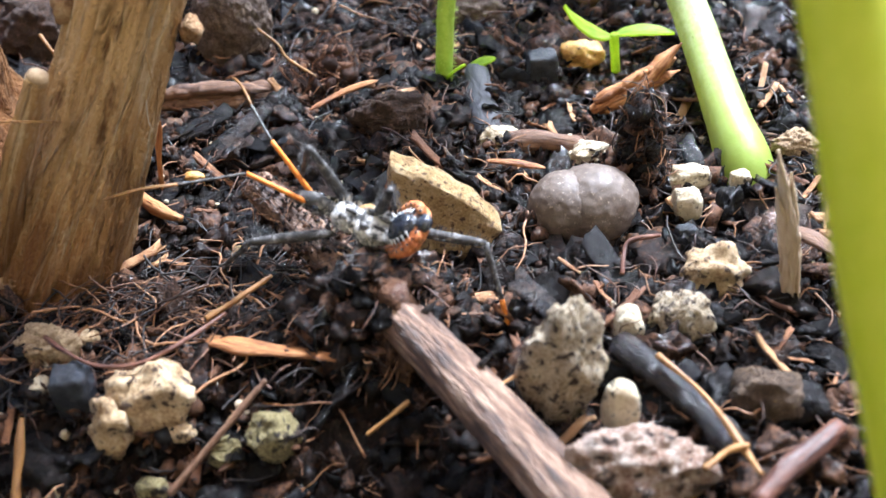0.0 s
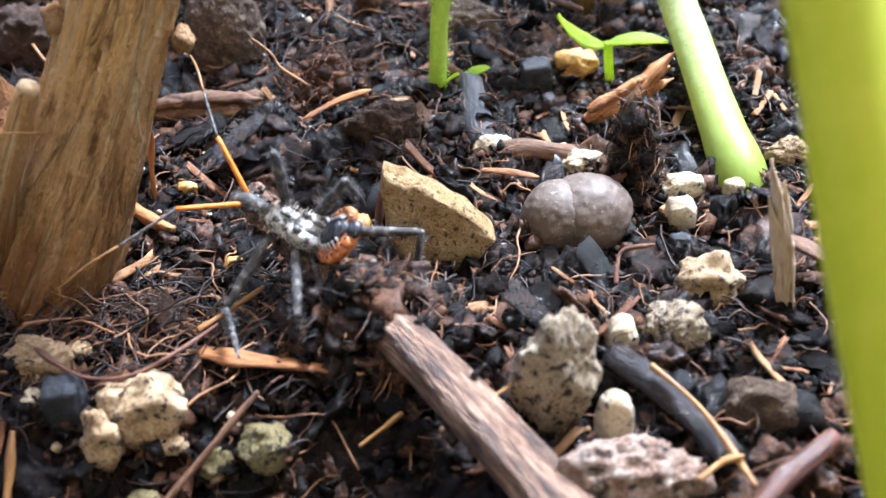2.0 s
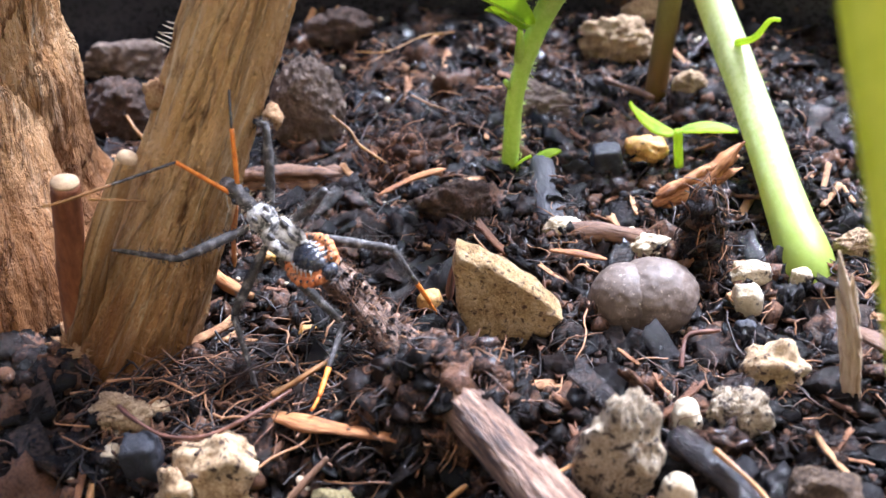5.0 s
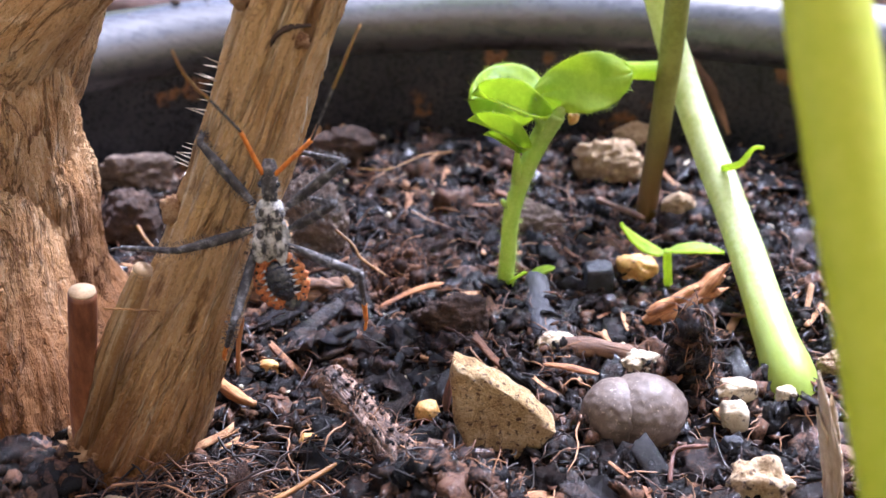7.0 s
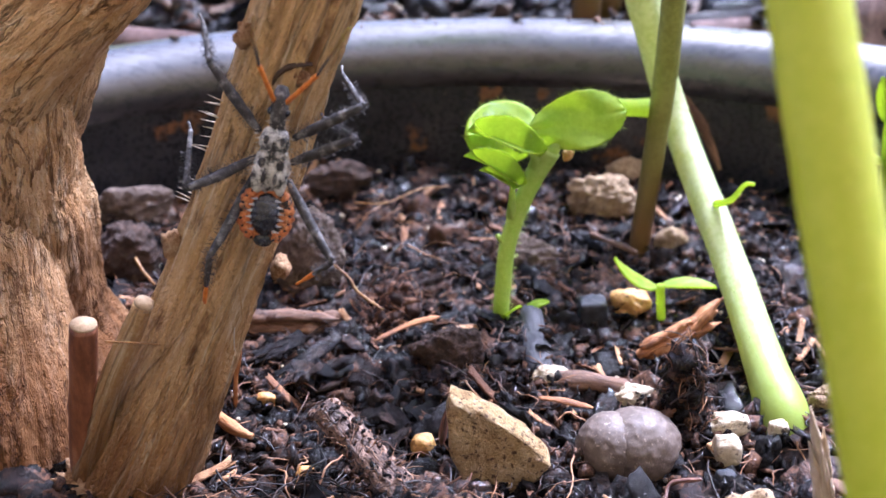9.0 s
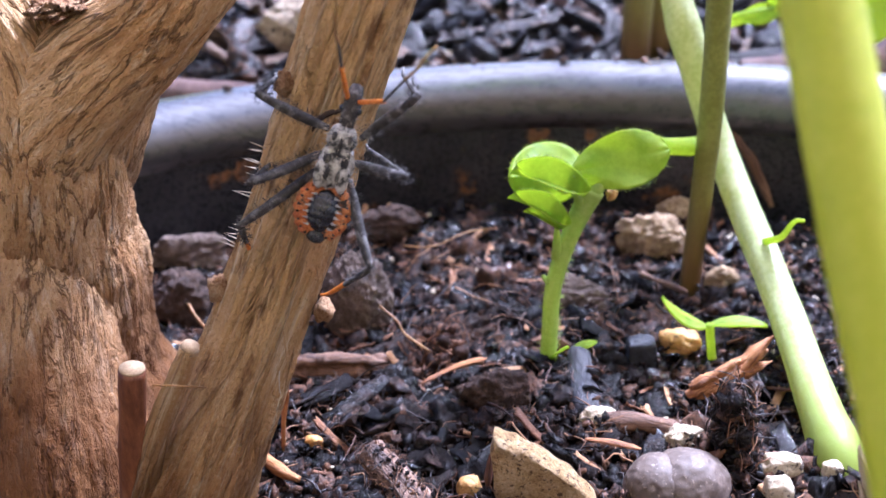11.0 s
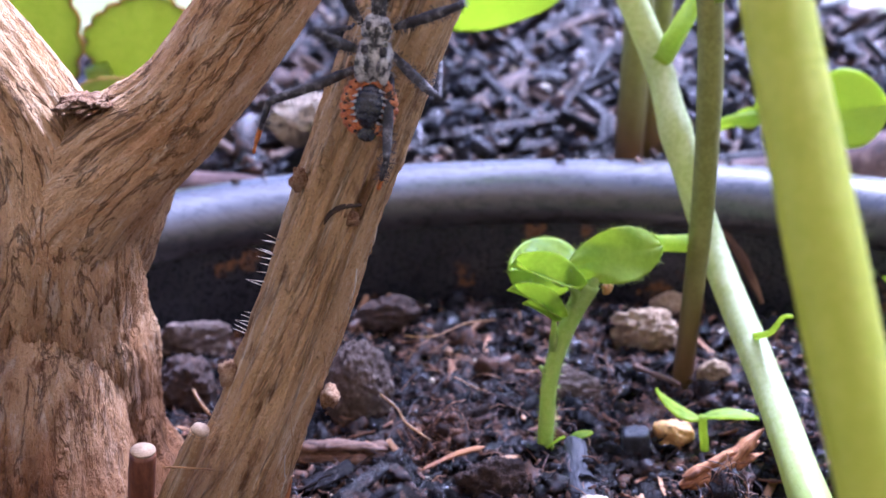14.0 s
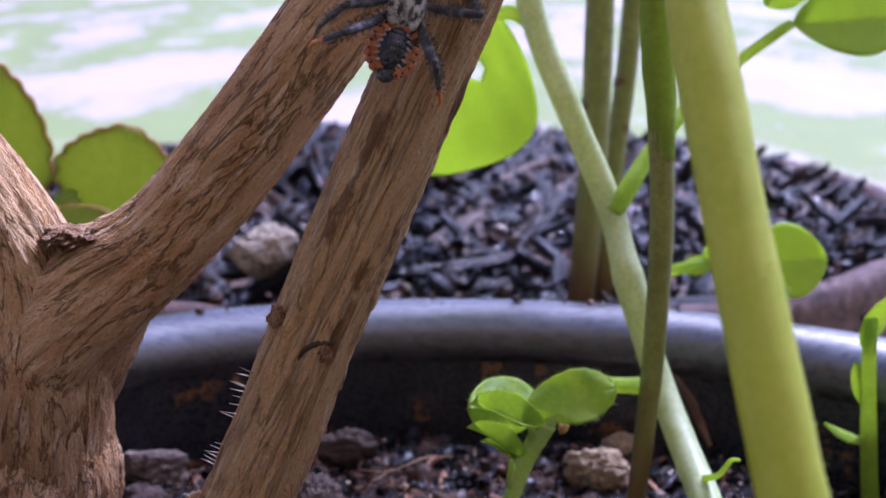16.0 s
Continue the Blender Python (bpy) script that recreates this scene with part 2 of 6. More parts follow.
DARKTWIG = material("wet dark twig", [(0.3, (0.004, 0.0032, 0.0035)), (0.55, (0.013, 0.009, 0.0085)), (0.85, (0.06, 0.043, 0.038))], 9, rough=0.5, bump=1.0, depth=0.018, spec=0.05, clear=0.9, stretch=(1, 1, 0.2), along=True)
BLUETWIG = material("weathered blue grey twig", [(0.3, (0.02, 0.02, 0.024)), (0.55, (0.06, 0.062, 0.072)), (0.85, (0.17, 0.17, 0.185))], 5, rough=0.5, bump=0.8, depth=0.03, stretch=(1, 1, 0.2), along=True)
REDTWIG = material("red twig", [(0.3, (0.045, 0.015, 0.009)), (0.55, (0.13, 0.047, 0.025)), (0.8, (0.30, 0.14, 0.08))], 5, rough=0.55, clear=0.3, bump=0.6, depth=0.03, stretch=(1, 1, 0.16), along=True)
STRAW = material("straw", [(0.3, (0.17, 0.075, 0.020)), (0.6, (0.36, 0.18, 0.052)), (0.8, (0.52, 0.32, 0.13))], 5, rough=0.5, bump=0.5, sub=0.1, stretch=(1, 1, 0.16), along=True)
ORANGEWOOD = material("orange wood", [(0.3, (0.13, 0.045, 0.014)), (0.5, (0.36, 0.145, 0.042)), (0.8, (0.54, 0.29, 0.11))], 5, rough=0.6, bump=0.8, depth=0.03, stretch=(1, 1, 0.16), along=True)
REDPEAT = material("red peat", [(0.2, (0.03, 0.012, 0.006)), (0.5, (0.10, 0.04, 0.018)), (0.85, (0.26, 0.12, 0.055))], 8, rough=0.7, bump=0.8, depth=0.03, per_piece=0.4)
ORANGEBIT = material("orange wood bits", [(0.3, (0.13, 0.05, 0.018)), (0.55, (0.28, 0.12, 0.045)), (0.8, (0.45, 0.25, 0.11))], 8, rough=0.6, bump=0.8, depth=0.03, per_piece=0.4)
BROWNSTICK = material("brown stalk", [(0.25, (0.06, 0.028, 0.015)), (0.5, (0.17, 0.088, 0.048)), (0.8, (0.36, 0.215, 0.125))], 5, rough=0.6, bump=0.9, depth=0.03, stretch=(1, 1, 0.16), along=True)
SPLINTER = material("pale splinter", [(0.25, (0.40, 0.27, 0.16)), (0.45, (0.64, 0.50, 0.34)), (0.7, (0.78, 0.68, 0.53))], 5, rough=0.7, bump=0.9, depth=0.03, stretch=(1, 1, 0.16), along=True)
POT = material("black plastic", [(0.3, (0.010, 0.011, 0.014)), (0.6, (0.02, 0.021, 0.026)), (0.85, (0.05, 0.046, 0.046))], 1.2, rough=0.30, bump=0.15, depth=0.01, grain_scale=14, spots=((0.16, 0.075, 0.03), 1.3, 0.05), spec=0.35)
RIM = material("dusty plastic rim", [(0.2, (0.014, 0.015, 0.018)), (0.6, (0.026, 0.028, 0.034)), (1.0, (0.11, 0.11, 0.12))], 1.5, rough=0.3, bump=0.1, depth=0.004, grain=0.25, grain_scale=8, spec=0.6, clear=0.9, stretch=(0.4, 1, 1))
RIM.node_tree.nodes["Principled BSDF"].inputs["Coat IOR"].default_value = 1.6
RIM.node_tree.nodes["Principled BSDF"].inputs["Coat Roughness"].default_value = 0.36
BROWNPOT = material("brown clay pot", [(0.3, (0.05, 0.026, 0.022)), (0.55, (0.13, 0.07, 0.058)), (0.8, (0.30, 0.20, 0.17))], 3, rough=0.75, bump=0.8, depth=0.06)
STEM = leafy("yellow green stem", (0.40, 0.48, 0.02), (0.52, 0.56, 0.05), 0.3)
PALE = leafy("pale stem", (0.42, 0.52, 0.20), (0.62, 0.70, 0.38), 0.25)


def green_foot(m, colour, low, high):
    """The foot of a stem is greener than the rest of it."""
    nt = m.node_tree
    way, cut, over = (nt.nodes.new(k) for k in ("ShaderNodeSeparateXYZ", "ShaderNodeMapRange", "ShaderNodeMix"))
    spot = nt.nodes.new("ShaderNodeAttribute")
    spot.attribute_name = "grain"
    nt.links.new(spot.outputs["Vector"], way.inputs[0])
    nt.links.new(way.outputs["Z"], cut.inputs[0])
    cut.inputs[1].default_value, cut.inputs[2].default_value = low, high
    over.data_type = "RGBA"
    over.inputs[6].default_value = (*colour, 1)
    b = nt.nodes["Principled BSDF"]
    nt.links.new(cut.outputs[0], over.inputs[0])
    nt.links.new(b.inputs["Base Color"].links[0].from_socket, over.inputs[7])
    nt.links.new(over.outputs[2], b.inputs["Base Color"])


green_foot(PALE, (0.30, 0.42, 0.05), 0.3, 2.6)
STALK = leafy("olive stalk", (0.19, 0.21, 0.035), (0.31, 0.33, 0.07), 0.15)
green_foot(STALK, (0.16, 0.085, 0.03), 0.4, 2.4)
SPROUT = leafy("young leaf", (0.20, 0.36, 0.012), (0.46, 0.61, 0.06), 0.6, rough=0.55)
SEEDSTEM = leafy("seedling stem", (0.30, 0.46, 0.07), (0.47, 0.60, 0.15), 0.35)
LEAF = leafy("mature leaf", (0.28, 0.45, 0.008), (0.42, 0.57, 0.012), 0.66)
SUCCULENT = leafy("succulent leaf", (0.18, 0.30, 0.025), (0.36, 0.44, 0.06), 0.55)
PLASTER = material("plaster", [(0.3, (0.42, 0.325, 0.22)), (0.7, (0.50, 0.40, 0.285))], 0.1, rough=0.9, bump=0.4, depth=0.1)
LAWN = material("lawn", [(0.26, (0.50, 0.40, 0.36)), (0.42, (0.44, 0.37, 0.30)), (0.50, (0.22, 0.27, 0.075)), (0.63, (0.25, 0.30, 0.09)), (0.73, (0.50, 0.41, 0.36))], 0.009, stretch=(1, 0.4, 1), rough=0.9, grain=0.15, grain_scale=0.4, bump=0.2, depth=0.5)


# ---- making things ----
def part(name, bm, mat, parent=None, label="", smooth_shade=True, crease=0):
    """Links a bmesh, in centimetres, as one mesh object under a thing or a part."""
    bmesh.ops.scale(bm, vec=(C, C, C), verts=bm.verts)
    me = bpy.data.meshes.new(name)
    bm.to_mesh(me)
    bm.free()
    if smooth_shade:
        me.shade_smooth()
    if crease:
        me.set_sharp_from_angle(angle=radians(crease))
    me.materials.append(mat)
    ob = new(name, me)
    ob.parent = parent
    if label:
        ob["label"] = label
    return ob


def thing(name, place, label, category, group="", kind=""):
    """An empty at the base of a thing, in centimetres."""
    ob = new(name)
    ob.empty_display_size = 0.005
    ob.location = [v * C for v in place]
    return tagged(ob, label, category, group, kind)


def solid(name, bm, mat, place, label, category, group="", kind=""):
    """A thing of one mesh whose bmesh is given round its own place."""
    ob = part(name, bm, mat)
    ob.location = [v * C for v in place]
    return tagged(ob, label, category, group, kind)


def curve_points(pts, n):
    """n points along a smooth line through pts (Catmull-Rom), with the share of the way."""
    pts = [Vector(p) for p in pts]
    if len(pts) == 2:
        return [pts[0].lerp(pts[1], i / (n - 1)) for i in range(n)]
    ext = [2 * pts[0] - pts[1], *pts, 2 * pts[-1] - pts[-2]]
    out = []
    for i in range(n):
        f = i / (n - 1) * (len(pts) - 1)
        k = min(int(f), len(pts) - 2)
        u = f - k
        a, b, c, d = ext[k:k + 4]
        out.append(0.5 * (2 * b + (c - a) * u + (2 * a - 5 * b + 4 * c - d) * u * u + (3 * b - a - 3 * c + d) * u ** 3))
    return out


def tube(bm, pts, radius, sides=10, n=None, rough=0.0, freq=3.0, ridges=0.0, cap=True, seed=0.0, flat=1.0):
    """A swept tube. radius: a number, or a function of the share of the way; rough: share of the radius that the noise moves."""
    n = n or max(2, len(pts))
    line = curve_points(pts, n)
    up = Vector((0.3, 0.2, 1))
    rings = []
    grain = bm.verts.layers.float_vector.get("grain") or bm.verts.layers.float_vector.new("grain")
    long = seed
    for i, p in enumerate(line):
        ahead = (line[min(i + 1, n - 1)] - line[max(i - 1, 0)]).normalized()
        side = ahead.cross(up)
        if side.length < 0.05:
            side = ahead.cross(Vector((1, 0.3, 0)))
        side.normalize()
        up = side.cross(ahead).normalized()
        s = i / (n - 1)
        r = radius(s) if callable(radius) else radius
        ring = []
        for k in range(sides):
            a = 2 * math.pi * k / sides
            out = side * math.cos(a) + up * math.sin(a) * flat
            q = p + out * r
            f = 1.0
            if rough:
                f += rough * noise.fractal(q * freq + Vector((seed, seed * 1.7, 0)), 1.0, 2.0, 3)
            if ridges:
                f += ridges * noise.noise(Vector((math.cos(a) * 4, math.sin(a) * 4, s * 3 + seed)))
            ring.append(bm.verts.new(p + out * r * f))
            ring[-1][grain] = (math.cos(a) * r, math.sin(a) * r, long)
        rings.append(ring)
        if i < n - 1:
            long += (line[i + 1] - p).length
    for a, b in zip(rings, rings[1:]):
        for k in range(sides):
            bm.faces.new((a[k], a[(k + 1) % sides], b[(k + 1) % sides], b[k]))
    if cap:
        bm.faces.new(rings[0][::-1])
        bm.faces.new(rings[-1])
    return rings


def blob(bm, size, seed, sub=3, rough=0.25, freq=1.3, fine=0.08, place=(0, 0, 0), square=0.0):
    """An uneven lump."""
    made = bmesh.ops.create_icosphere(bm, subdivisions=sub, radius=1.0)["verts"]
    off = Vector((seed * 3.7, seed * 1.3, seed * 2.1))
    for v in made:
        n = v.co.normalized()
        if square:
            m = max(abs(n.x), abs(n.y), abs(n.z))
            n = n.lerp(n / m, square)
        f = 1 + rough * noise.noise(n * freq + off) * 2 + fine * noise.fractal(n * freq * 4 + off, 1.0, 2.0, 3)
        v.co = Vector((n.x * size[0] * f, n.y * size[1] * f, n.z * size[2] * f)) + Vector(place)
    return made


def facets(bm, size, seed, planes=13, soft=16.0, fine=0.07, freq=3.0):
    """A broken stone: a ball cut by random planes, its edges slightly worn."""
    rng = random.Random(seed * 7 + 1)
    cuts = []
    for k in range(planes):
        z = 1 - 2 * (k + 0.5) / planes
        a = k * 2.4 + seed + rng.uniform(-0.4, 0.4)
        h = math.sqrt(1 - z * z)
        cuts.append((Vector((h * math.cos(a), h * math.sin(a), z)), rng.uniform(0.68, 1.0)))
    off = Vector((seed * 3.7, seed * 1.3, seed * 2.1))
    for v in bmesh.ops.create_icosphere(bm, subdivisions=5, radius=1.0)["verts"]:
        n = v.co.normalized()
        r = sum(math.exp(soft * max(n.dot(p), 0.0) / d) for p, d in cuts)
        r = soft / math.log(r) * 1.08
        f = r * (1 + fine * noise.fractal(n * freq + off, 0.8, 2.1, 5) - 0.10 * max(0, noise.noise(n * 6 + off) - 0.25) - 0.11 * max(0, noise.noise(n * 13 + off) - 0.12))
        v.co = Vector((n.x * size[0] * f, n.y * size[1] * f, n.z * size[2] * f))


def rock(place, size, mat, seed, category, label):
    bm = bmesh.new()
    crumbly = mat in (GREYCLOD, BROWNCLOD, PINKISH, TAN)
    if mat in (CREAM, AMBER):
        blob(bm, size, seed, sub=4, rough=0.20, freq=1.5, fine=0.12, square=0.15)
    else:
        facets(bm, size, seed, fine=0.17 if crumbly else 0.13, freq=4.0 if crumbly else 3.0)
    return solid(category.replace(" ", "_"), bm, mat, place, label, category, "stones in the soil")


def smooth(place, size, mat, seed, category, label):
    bm = bmesh.new()
    if mat is GREYCLOD:
        blob(bm, size, seed, sub=6, rough=0.06, freq=1.6, fine=0.10, square=0.0)
    else:
        blob(bm, size, seed, sub=4, rough=0.12, freq=1.3, fine=0.06, square=0.25)
    return solid(category.replace(" ", "_"), bm, mat, place, label, category, "stones in the soil")


def block(place, size, mat, seed, category, label):
    bm = bmesh.new()
    blob(bm, size, seed, sub=4, rough=0.07, freq=1.4, fine=0.06, square=0.75)
    return solid(category.replace(" ", "_"), bm, mat, place, label, category, "stones in the soil")


def stick(pts, radius, mat, name, label, category, flat=None, blunt=False):
    base = Vector(pts[0])
    bm = bmesh.new()
    local = [Vector(p) - base for p in pts]
    long = sum((b - a).length for a, b in zip(local, local[1:]))
    n = max(8, min(60, int(long / radius * 1.5)))
    flat = flat or (0.45 if "strip" in name or "chip" in name or "splinter" in name else 1.0)
    tube(bm, local, lambda s: radius * (1 + 0.12 * math.sin(9 * s + radius * 50)) * (1 if blunt else min(1, 0.25 + 6 * s, 0.25 + 6 * (1 - s)) if flat < 1 else 1 if s < 0.93 else 0.8), 14 if radius > 0.05 else 8, n,
         rough=0.35, freq=2.5, ridges=0.18, seed=pts[0][0] * 3, flat=flat)
    return solid(name, bm, mat, base, label, category)


def splintered(pts, radius, mat, strands, fray, seed, name, label, category):
    """A torn piece of wood: strands side by side that end at different lengths."""
    rng = random.Random(seed)
    th = thing(name, pts[0], label, category)
    line = curve_points([Vector(p) - Vector(pts[0]) for p in pts], 24)
    for k in range(strands):
        off = Vector((rng.gauss(0, 1), rng.gauss(0, 1), rng.gauss(0, 1))).normalized() * radius * (0.75 if k else 0)
        a, e = rng.randrange(0, 4) if k else 0, 23 - rng.randrange(0, 9) if k else 23
        spread = Vector((rng.gauss(0, 1), rng.gauss(0, 1), rng.gauss(0, 1))) * fray
        way = [line[i] + off + spread * max(0, i - 12) / 11 for i in range(a, e + 1)]
        bm = bmesh.new()
        tube(bm, way, lambda s: radius * rng.uniform(0.52, 0.62) * min(1, 0.5 + 4 * s, 0.18 + 5 * (1 - s)), 9, 30, rough=0.5, freq=5, ridges=0.35, seed=seed + k, flat=rng.uniform(0.5, 0.9))
        part("strand", bm, mat, th)
    return th


def height(x, y):
    """The soil's surface, in centimetres."""
    p = Vector((x, y, 0))
    h = 0.16 * noise.fractal(p * 0.55, 1.0, 2.0, 3) + 0.10 * noise.fractal(p * 1.9 + Vector((7, 3, 1)), 0.9, 2.0, 4)
    a, b = min(1, max(0, (-2.65 - y) / 1.3)), min(1, max(0, (0.6 - x) / 1.2))
    return h - 0.10 - 0.75 * a * a * (3 - 2 * a) * b * b * (3 - 2 * b)


# ---- the pot, its soil and what lies beyond ----
def lathe(bm, profile, sides, centre):
    rings = []
    for r, z in profile:
        rings.append([bm.verts.new((centre[0] + r * math.cos(2 * math.pi * k / sides), centre[1] + r * math.sin(2 * math.pi * k / sides), z)) for k in range(sides)])
    for a, b in zip(rings, rings[1:]):
        for k in range(sides):
            bm.faces.new((a[k], a[(k + 1) % sides], b[(k + 1) % sides], b[k]))
    return rings


def sheet(bm, x0, x1, y0, y1, step, rise, keep):
    """A grid of ground."""
    nx, ny = round((x1 - x0) / step), round((y1 - y0) / step)
    grid = {}
    for i in range(nx + 1):
        for j in range(ny + 1):
            x, y = x0 + i * step, y0 + j * step
            if keep(x, y):
                grid[i, j] = bm.verts.new((x, y, rise(x, y)))
    for i in range(nx):
        for j in range(ny):
            four = [grid.get(k) for k in ((i, j), (i + 1, j), (i + 1, j + 1), (i, j + 1))]
            if all(four):
                bm.faces.new(four)


POT_AT, POT_R = (0.0, -3.0), 9.9
PLACE2, PLACE2_R = (-0.9, 22.4), 13.7
bm = bmesh.new()
rows = []
for y, z in ((-300000, 0), (250, 0), (500, 14), (800, 40), (1200, 85), (300000, 90)):
    rows.append([bm.verts.new((x, y, z)) for x in (-300000, 300000)])
for low, high in zip(rows, rows[1:]):
    bm.faces.new((low[0], low[1], high[1], high[0]))
ground = part("ground", bm, LAWN)
ground.location.z = -0.20
tagged(ground, "sunlit lawn with pale bare earth patches", "lawn", kind="structure")

# Unseen wall added behind the camera: cuts off sky, bounces warm light forward.
bm = bmesh.new()
bmesh.ops.create_cube(bm, size=1.0)
bmesh.ops.scale(bm, vec=(500, 10, 280), verts=bm.verts)
bmesh.ops.bevel(bm, geom=bm.edges[:], offset=1.0, segments=2, affect="EDGES")
wall = solid("wall_south", bm, PLASTER, (0, -60, 120), "plain beige wall added unseen behind the camera to bounce warm light", "wall", kind="structure")

pot = thing("flower_pot", (POT_AT[0], POT_AT[1], -20), "round black plastic flower pot with rolled rim, filled with soil", "flower pot")
bm = bmesh.new()
R = POT_R
lathe(bm, [(R - 2.6, -19.9), (R - 2.5, -19.6), (R - 0.55, 0.0), (R - 0.5, 0.7), (R - 0.44, 1.22), (R - 0.1, 1.22), (R + 0.1, 0.6), (R - 2.2, -19.6), (R - 2.3, -19.9), (0.01, -19.9)], 160, (0, 0))
bmesh.ops.translate(bm, verts=bm.verts, vec=(0, 0, 20))
part("wall", bm, POT, pot, crease=35)
bm = bmesh.new()
lathe(bm, [(R - 0.42, 1.16), (R - 0.48, 1.28), (R - 0.51, 1.42), (R - 0.49, 1.58), (R - 0.41, 1.73), (R - 0.27, 1.87), (R - 0.10, 1.97), (R + 0.04, 2.02), (R + 0.18, 2.05), (R + 0.48, 2.02), (R + 0.74, 1.86), (R + 0.85, 1.58), (R + 0.85, 0.9), (R + 0.8, 0.78), (R + 0.05, 0.75)], 200, (0, 0))
bmesh.ops.translate(bm, verts=bm.verts, vec=(0, 0, 20))
part("rim", bm, RIM, pot, "thick rolled black plastic rim", crease=70)

bm = bmesh.new()


def crumbly(x, y):
    """The soil with its crumbs: cells of two sizes over the smooth rise."""
    p = Vector((x, y, 0.5 * height(x, y)))
    p += 0.10 * Vector((noise.noise(p * 4), noise.noise(p * 4 + Vector((5, 0, 0))), 0))
    a, b = noise.voronoi(p * 3.2)[0], noise.voronoi(p * 8.5)[0]
    return height(x, y) + 0.14 * min(1.0, a[1] - a[0]) - 0.14 * a[0] + 0.08 * min(1.0, b[1] - b[0]) - 0.06 * b[0] + 0.07 * noise.fractal(p * 14, 0.8, 2.1, 3) + 0.06


inside = lambda x, y: (x - POT_AT[0]) ** 2 + (y - POT_AT[1]) ** 2 < (POT_R - 0.35) ** 2
seen = lambda x, y: -5.2 < x < 4.9 and -4.95 < y < 5.2
sheet(bm, -9.6, 9.6, -12.7, 6.7, 0.11, lambda x, y: height(x, y) - (0.12 if -5.0 < x < 4.7 and -4.75 < y < 5.0 else 0), inside)
sheet(bm, -5.2, 4.9, -4.95, 5.2, 0.034, crumbly, lambda x, y: seen(x, y) and inside(x, y))
soil = solid("soil", bm, SOIL, (0, 0, 0), "dark moist crumbly potting soil", "soil", kind="structure")


# ---- scattered litter, built in bulk ----
def lump_shape(seed, sub=2, rough=0.35, square=0.0):
    bm = bmesh.new()
    blob(bm, (1, 1, 1), seed, sub=sub, rough=rough, freq=1.6, fine=0.45, square=square)
    bm.verts.index_update()
    v = np.array([x.co[:] for x in bm.verts])
    f = np.array([[x.index for x in face.verts] for face in bm.faces])
    bm.free()
    return v, f


def flake_shape(seed):
    """A bent, torn plate."""
    rng = np.random.default_rng(seed)
    nx, ny = 6, 3
    v, f = [], []
    for side in (-1, 1):
        for i in range(nx + 1):
            for j in range(ny + 1):
                x, y = i / nx * 2 - 1, j / ny * 2 - 1
                if i in (0, nx) or j in (0, ny):
                    x, y = x * rng.uniform(0.86, 1.06), y * rng.uniform(0.82, 1.08)
                v.append((x, y * 0.5, 0.25 * x * x * rng.choice((1, 1, 0.4)) + side * 0.11 * rng.uniform(0.5, 1.3) + 0.04 * rng.normal()))
    w = ny + 1
    n = (nx + 1) * w
    for i in range(nx):
        for j in range(ny):
            a, b, c, d = i * w + j, (i + 1) * w + j, (i + 1) * w + j + 1, i * w + j + 1
            f += [(d, c, b), (d, b, a), (a + n, b + n, c + n), (a + n, c + n, d + n)]
    edge = [i * w for i in range(nx + 1)] + [nx * w + j for j in range(1, w)] + [i * w + ny for i in range(nx - 1, -1, -1)] + [j for j in range(ny - 1, 0, -1)]
    for a, b in zip(edge, edge[1:] + edge[:1]):
        f += [(a, b, b + n), (a, b + n, a + n)]
    return np.array(v), np.array(f)


def fibre_shape(seed, n=9, sides=5):
    """A thin crooked thread of length 2, thickness 1 in its own measure."""
    rng = np.random.default_rng(seed)
    bend = np.cumsum(np.cumsum(rng.normal(0, 0.055, (n, 2)), 0), 0)
    bend -= np.linspace(0, 1, n)[:, None] * bend[-1]
    v, f = [], []
    for i in range(n):
        s = i / (n - 1)
        for k in range(sides):
            a = 2 * math.pi * k / sides
            r = 0.022 * (1 - 0.6 * s)
            v.append((s * 2 - 1, bend[i, 0] + r * math.cos(a), abs(bend[i, 1]) * 0.6 + r * math.sin(a)))
    for i in range(n - 1):
        for k in range(sides):
            a, b = i * sides + k, i * sides + (k + 1) % sides
            f += [(a, b, b + sides), (a, b + sides, a + sides)]
    return np.array(v), np.array(f)


def turn_matrix(rng, tilt):
    return np.array(Euler((rng.uniform(-tilt, tilt), rng.uniform(-tilt, tilt), rng.uniform(0, 6.283))).to_matrix())


def scatter(name, shapes, count, spot, size, tilt, mat, label, category, seed, soft=False):
    """One object of many loose pieces. spot(rng): a place; size(rng): three half sizes, in centimetres."""
    rng = np.random.default_rng(seed)
    vs, fs, off = [], [], 0
    for _ in range(count):
        v, f = shapes[rng.integers(len(shapes))]
        m = turn_matrix(rng, tilt)
        vs.append(((v * size(rng)) @ m.T + spot(rng)) * C)
        fs.append(f + off)
        off += len(v)
    v, f = np.concatenate(vs), np.concatenate(fs)
    me = bpy.data.meshes.new(name)
    me.vertices.add(len(v))
    me.vertices.foreach_set("co", v.astype(np.float32).ravel())
    me.loops.add(len(f) * 3)
    me.loops.foreach_set("vertex_index", f.astype(np.int32).ravel())
    me.polygons.add(len(f))
    me.polygons.foreach_set("loop_start", np.arange(len(f), dtype=np.int32) * 3)
    me.update(calc_edges=True)
    if soft:
        me.shade_smooth()
    me.materials.append(mat)
    return tagged(new(name, me), label, category, kind="stuff")


